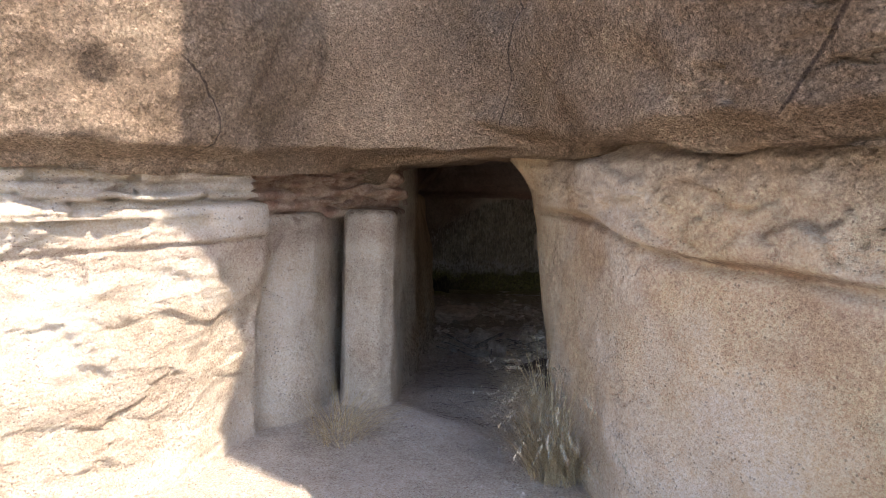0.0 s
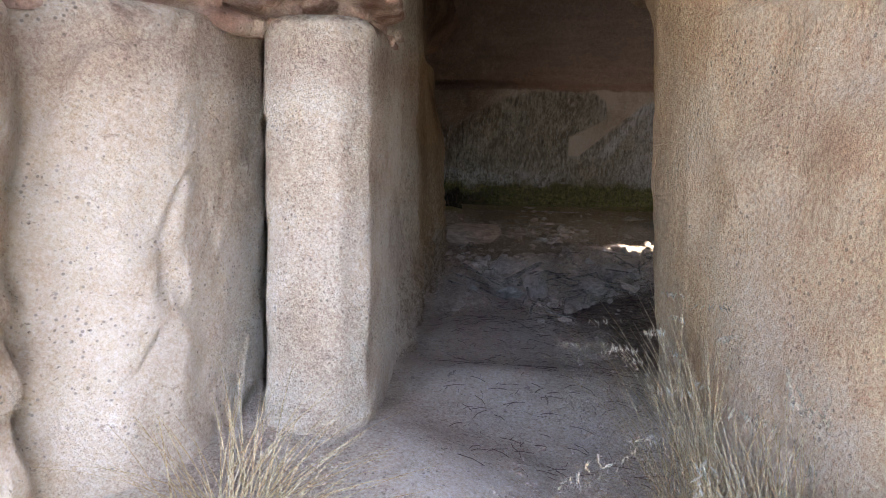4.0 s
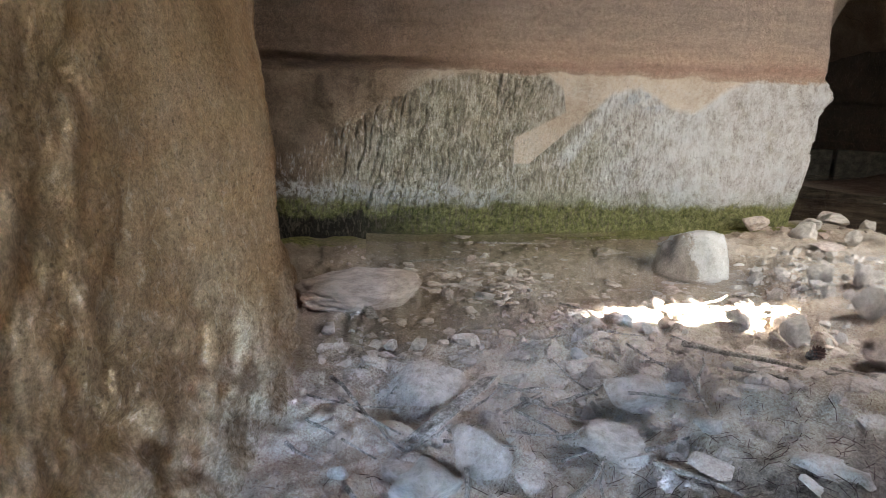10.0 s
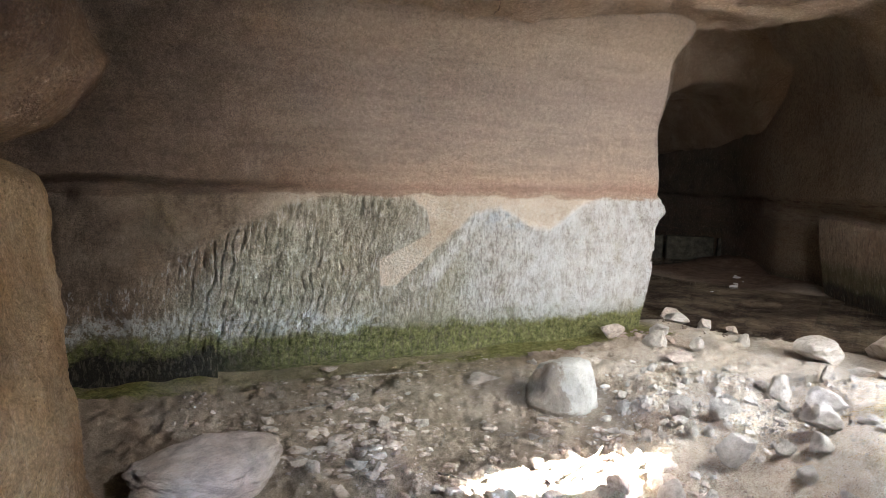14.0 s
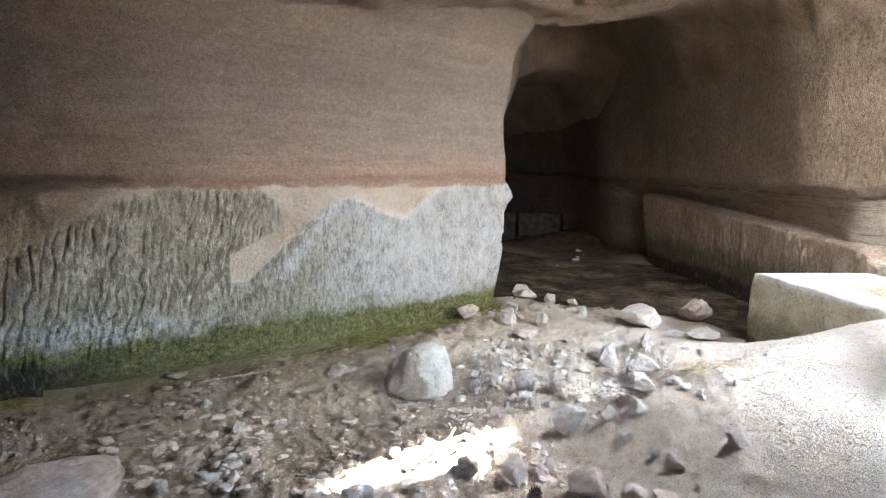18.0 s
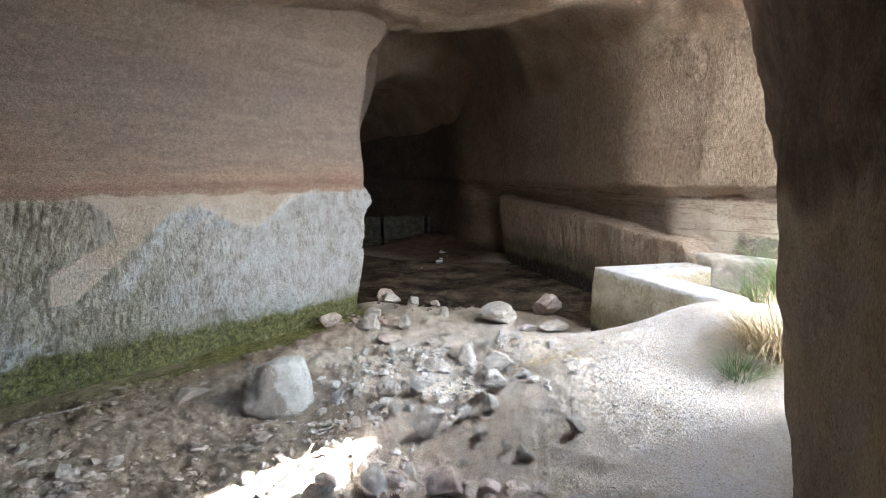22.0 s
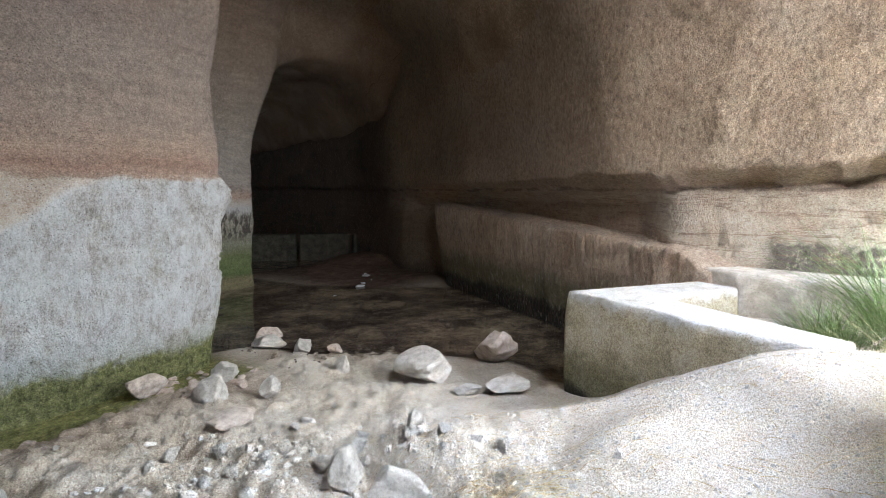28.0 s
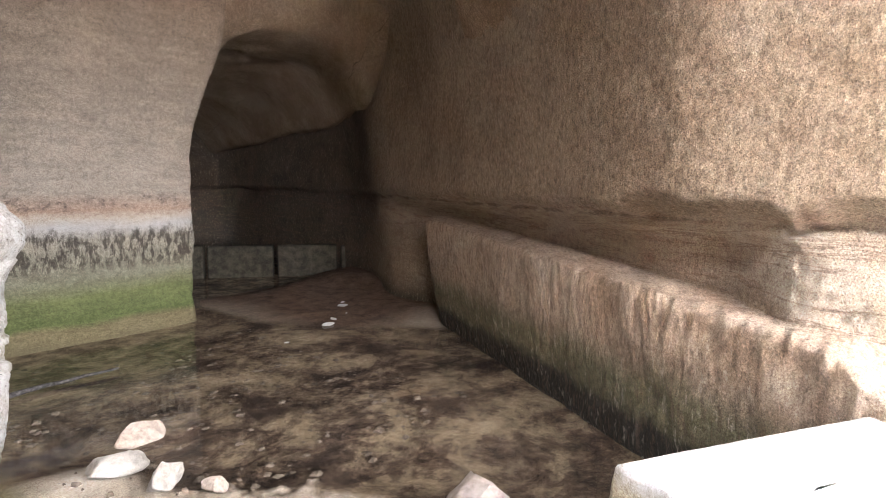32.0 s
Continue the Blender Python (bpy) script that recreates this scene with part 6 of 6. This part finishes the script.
# ---- grass ----
def tuft_mesh(name, count, height, spread, seed, mat, width=0.004, droop=0.5, heads=0, wind=(0, 0)):
    """Many bent tapering blades from one root."""
    rng = random.Random(seed)
    verts, faces, tips, grains = [], [], [], []
    for i in range(count):
        a, r0 = rng.uniform(0, 6.283), spread * 0.35 * rng.random() ** 0.7
        root = Vector((r0 * math.cos(a), r0 * math.sin(a), -0.02))
        a += rng.gauss(0, 0.7)
        L, lean, dr = height * rng.uniform(0.45, 1.1), rng.uniform(0.05, 0.75) * spread / max(height, 0.1), droop * rng.uniform(0.3, 1.4)
        side = Vector((-math.sin(a), math.cos(a), 0))
        w = width * rng.uniform(0.6, 1.2)
        n = 6
        k0 = len(verts)
        for j in range(n):
            u = j / (n - 1)
            out_d = L * (lean * u + dr * u * u * 0.6)
            up = L * (u - 0.45 * dr * u * u)
            c = root + Vector((math.cos(a) * out_d + wind[0] * L * u * u, math.sin(a) * out_d + wind[1] * L * u * u, up))
            ww = w * (1 - u) ** 0.7 + 0.0006
            verts += [c - side * ww, c + side * ww + Vector((0, 0, ww * 0.5))]
        for j in range(n - 1):
            faces.append((k0 + 2 * j, k0 + 2 * j + 1, k0 + 2 * j + 3, k0 + 2 * j + 2))
        if i < heads:
            tip = verts[-1]
            for q in range(9):
                c = tip - Vector((math.cos(a), math.sin(a), -0.3)) * 0.013 * q
                b = len(tips)
                d = Vector((rng.gauss(0, 0.012), rng.gauss(0, 0.012), -0.022))
                tips += [c, c + d * 0.5 + side * 0.004, c + d, c + d * 0.5 - side * 0.004]
                grains.append((b, b + 1, b + 2, b + 3))
    return mesh_from("blades", verts, faces, mat), mesh_from("seed_heads", tips, grains, SEED) if tips else None


def plant(name, mesh, x, y, label, category="grass", lift=0.0):
    ob = new(name)
    ob.location = (x, y, float(ground_z(x, y)) + lift)
    for me in mesh:
        if me:
            tagged(new(me.name.split(".")[0], me), kind="stuff").parent = ob
    return tagged(ob, label, category, "grass tufts")


plant("dry_grass_tuft", tuft_mesh("dry_grass_tuft", 170, 0.36, 0.45, 1, STRAW, 0.0022, 0.7), -0.66, 3.04, "sparse dry straw tuft at the foot of the slab")
plant("dry_grass_tuft", tuft_mesh("dry_grass_tuft", 900, 0.56, 0.46, 2, STRAW, 0.0019, 0.5, 80, (0.0, -0.16)), 0.60, 2.62, "large tangled dry grass tuft beside the passage mouth")
plant("dry_grass_tuft", tuft_mesh("dry_grass_tuft", 300, 0.72, 0.40, 3, STRAW, 0.0017, 0.6, 60, (-0.02, 0.0)), 0.64, 3.12, "tall dry grass with seed heads against the passage side")
plant("dry_grass_tuft", tuft_mesh("dry_grass_tuft", 90, 0.24, 0.3, 4, STRAW, 0.002, 0.7), 0.80, 2.40, "small dry tuft at the cliff foot")
plant("green_grass_tuft", tuft_mesh("green_grass_tuft", 900, 1.10, 1.25, 5, GREEN, 0.0034, 0.9, 160), 7.75, 5.95, "tall green grass with seed heads beside the rock pillar")
plant("dry_grass_tuft", tuft_mesh("dry_grass_tuft", 1100, 0.66, 0.7, 6, STRAW, 0.0024, 1.3), 5.5, 5.88, "hanging straw-coloured grass at the pillar foot")
plant("green_grass_tuft", tuft_mesh("green_grass_tuft", 200, 0.25, 0.35, 7, GREEN, 0.0025, 0.8), 5.05, 6.02, "short green grass at the pillar foot")
plant("green_grass_tuft", tuft_mesh("green_grass_tuft", 420, 0.45, 0.7, 8, GREEN, 0.003, 0.8), 7.65, 6.55, "short green grass inside the stone basin corner")


def litter_mesh(name, n, place, seed, mat, length=0.09, width=0.0012):
    """Loose needles or straws lying flat on the ground."""
    rng = random.Random(seed)
    pts = [(place(rng), rng.uniform(0, 6.283), length * rng.uniform(0.4, 1.2)) for _ in range(n)]
    xs = np.array([p[0][0] for p in pts]); ys = np.array([p[0][1] for p in pts])
    an = np.array([p[1] for p in pts]); L = np.array([p[2] for p in pts])
    x2, y2 = xs + L * np.cos(an), ys + L * np.sin(an)
    xm, ym = (xs + x2) / 2 - 0.12 * L * np.sin(an), (ys + y2) / 2 + 0.12 * L * np.cos(an)
    rows = []
    for px, py in ((xs, ys), (xm, ym), (x2, y2)):
        rows.append(np.stack([px, py, ground_z(px, py) + 0.006], 1))
    sx = np.stack([-np.sin(an), np.cos(an), 0 * an], 1) * width
    verts, faces = [], []
    for i in range(n):
        k = len(verts)
        for r in rows:
            verts += [tuple(r[i] - sx[i]), tuple(r[i] + sx[i] + np.array((0, 0, 0.002)))]
        faces += [(k, k + 1, k + 3, k + 2), (k + 2, k + 3, k + 5, k + 4)]
    return mesh_from(name, verts, faces, mat)


tagged(new("pine_needles", litter_mesh("pine_needles", 1500, lambda r: (r.gauss(1.25, 0.5), r.gauss(5.95, 0.35)), 41, NEEDLE, 0.09, 0.0009)), "brown pine needles strewn over the passage floor", "pine needles", kind="stuff")
tagged(new("pine_needles", litter_mesh("pine_needles", 420, lambda r: (r.uniform(-0.1, 0.9), r.uniform(3.4, 5.6)), 42, NEEDLE, 0.09, 0.0008)), "scattered brown needles on the pale passage floor", "pine needles", kind="stuff")
tagged(new("straw", litter_mesh("straw", 900, lambda r: (r.uniform(3.6, 6.4), r.uniform(6.1, 8.4)), 43, STRAW, 0.10)), "scattered straw on the bright dusty slope", "straw", kind="stuff")


tagged(new("straw", litter_mesh("straw", 420, lambda r: (r.gauss(4.75, 0.22), r.gauss(7.55, 0.22)), 44, STRAW, 0.16, 0.0016)), "tangled dry grass stalks on the dusty slope", "straw", kind="stuff")


def pebbles_mesh(name, n, place, seed, mat, size=0.018):
    """Fine gravel: many little broken stones in one mesh."""
    rng = random.Random(seed)
    pts = np.array([place(rng) for _ in range(n)])
    zs = ground_z(pts[:, 0], pts[:, 1])
    verts, faces = [], []
    for (x, y), z in zip(pts, zs):
        r = size * (0.35 + 1.4 * rng.random() ** 3)
        k, a = len(verts), rng.uniform(0, 6.28)
        ring = [(x + r * rng.uniform(0.7, 1.2) * math.cos(a + q * 1.571), y + r * rng.uniform(0.6, 1.1) * math.sin(a + q * 1.571)) for q in range(4)]
        verts += [(px, py, z - 0.3 * r) for px, py in ring]
        verts += [(x + (px - x) * 0.6, y + (py - y) * 0.6, z + r * rng.uniform(0.4, 0.9)) for px, py in ring]
        for q in range(4):
            w = (q + 1) % 4
            faces.append((k + q, k + w, k + 4 + w, k + 4 + q))
        faces.append((k + 4, k + 5, k + 6, k + 7))
    return mesh_from(name, verts, faces, mat, False)


tagged(new("gravel", pebbles_mesh("gravel", 2600, lambda r: (r.uniform(-0.1, 3.4), r.uniform(6.2, 11.1)), 51, DUST, 0.017)), "loose broken gravel over the chamber floor", "gravel", kind="stuff")
tagged(new("gravel", pebbles_mesh("gravel", 700, lambda r: (r.gauss(4.1, 0.7), r.gauss(8.6, 0.7)), 52, CHALK, 0.022)), "chalky white rubble crumbs around the stones", "gravel", kind="stuff")
tagged(new("gravel", pebbles_mesh("gravel", 700, lambda r: (r.uniform(6.3, 9.6), r.uniform(10.6, 15.2)), 53, WETSTONE, 0.035)), "brown pebbles on the pool bed and its edge", "gravel", kind="stuff")
tagged(new("gravel", pebbles_mesh("gravel", 2200, lambda r: (r.uniform(-0.9, 1.0), r.uniform(2.0, 5.6)), 54, DUST, 0.008)), "fine grit on the passage floor", "gravel", kind="stuff")
tagged(new("gravel", pebbles_mesh("gravel", 2400, lambda r: (r.uniform(3.8, 6.6), r.uniform(6.0, 8.4)), 55, CHALK, 0.009)), "fine grit on the bright slope", "gravel", kind="stuff")

# ---- broken ledge slabs along the cliff seam ----
def strata(name, line, z0, z1, mat, seed, back, parent, side=-1, gap=0.014):
    """Thin broken beds: every bed is split into blocks that stand out by chance, with open joints between."""
    rng = random.Random(seed)
    edges = [z0 - 0.2]
    while edges[-1] < z1 + 0.2:
        edges.append(edges[-1] + rng.uniform(0.028, 0.085))
    edges = np.array(edges)

    def relief(x, y, z, s):
        zw = z + 0.022 * vnoise(s * 1.4, 0, 0, seed) + 0.008 * vnoise(s * 7, z * 3, 0, seed + 9)
        bed = np.clip(np.searchsorted(edges, zw) - 1, 0, len(edges) - 2)
        t = (zw - edges[bed]) / (edges[bed + 1] - edges[bed])
        cut = s * (3.2 + 2.4 * lattice(bed, bed * 0, bed * 0, seed + 1)) + 5 * lattice(bed, bed * 0 + 3, bed * 0, seed + 2) + 0.12 * vnoise(zw * 30, s * 9, 0, seed + 3)
        cell = np.floor(cut)
        gapx = np.minimum(cut - cell, 1 - cut + cell)
        out = lattice(cell, bed, bed * 0, seed + 4)
        o = 0.055 * out + 0.035 * lattice(bed, bed * 0, bed * 0 + 7, seed + 5) - back * (z - z0) / (z1 - z0)
        o -= 0.05 * np.abs(2 * t - 1) ** 5 + 0.035 * step(0.09, 0.0, gapx)
        return o + 0.02 * fbm(x, y, z, 9, 4, seed + 6, 0.6) + 0.03 * fbm(x, y, z, 2, 2, seed + 7)
    ob = rock_wall(name, line, z0, z1, side, mat, relief, gap, 0.45)
    for key in ("kind", "category", "label"):
        if key in ob:
            del ob[key]
    ob.parent = parent
    return ob


strata("strata", [(-4.2, 0.68), (-2.2, 1.88), (-1.34, 2.55), (-1.04, 2.86), (-1.04, 3.02)], 1.59, 1.99, PALE, 81, 0.16, wall_left)


def standing(name, outline, z0, z1, lean, seed, plates):
    """A leaning block of the cliff, set apart by joints."""
    ob = new(name, column_mesh(name, outline, z0, z1, PALE, 0.02, 0.05, 0.6 * plates, seed, lean, plates=plates))
    ob.parent = wall_left
    return ob


standing("standing_slab", [(-0.76, 3.70), (-0.72, 3.56), (-0.62, 3.50), (-0.46, 3.48), (-0.37, 3.58), (-0.35, 4.0), (-0.33, 4.5), (-0.83, 4.6)], -0.1, 1.56, 0.22, 4, 0.011)
standing("cliff_block", [(-1.5, 3.15), (-1.22, 3.12), (-1.0, 3.22), (-0.89, 3.36), (-0.85, 3.6), (-0.83, 3.95), (-1.4, 3.9)], -0.1, 1.55, 0.16, 5, 0.022)
REDROCK = m_stone("rusty_broken_rock", (0.34, 0.17, 0.11), (0.62, 0.45, 0.33))
strata("strata", [(-1.50, 3.00), (-1.22, 3.20), (-1.02, 3.55), (-0.80, 3.93), (-0.55, 4.04), (-0.40, 4.16), (-0.37, 4.5), (-0.36, 5.0)], 1.50, 1.97, REDROCK, 91, -0.03, wall_left)
BROKEN = [rock_mesh("slab", 520 + i, REDROCK, 0.5, 14) for i in range(5)]
rng = random.Random(77)
for i in range(22):
    u = rng.random()
    x, z = -1.25 + 0.80 * u, 1.56 + 0.26 * rng.random()
    w = rng.uniform(0.10, 0.24)
    ob = new("slab", BROKEN[i % 5])
    ob.parent = wall_left
    ob.matrix_world = Matrix.Translation((x, 3.30 + 0.80 * u + rng.uniform(-0.02, 0.10), z)) @ Matrix.Rotation(rng.uniform(0, 6), 4, "Z") @ Matrix.Rotation(rng.gauss(0, 0.12), 4, "Y") @ Matrix.Diagonal((w, w * 0.8, w * rng.uniform(0.4, 0.8), 1))
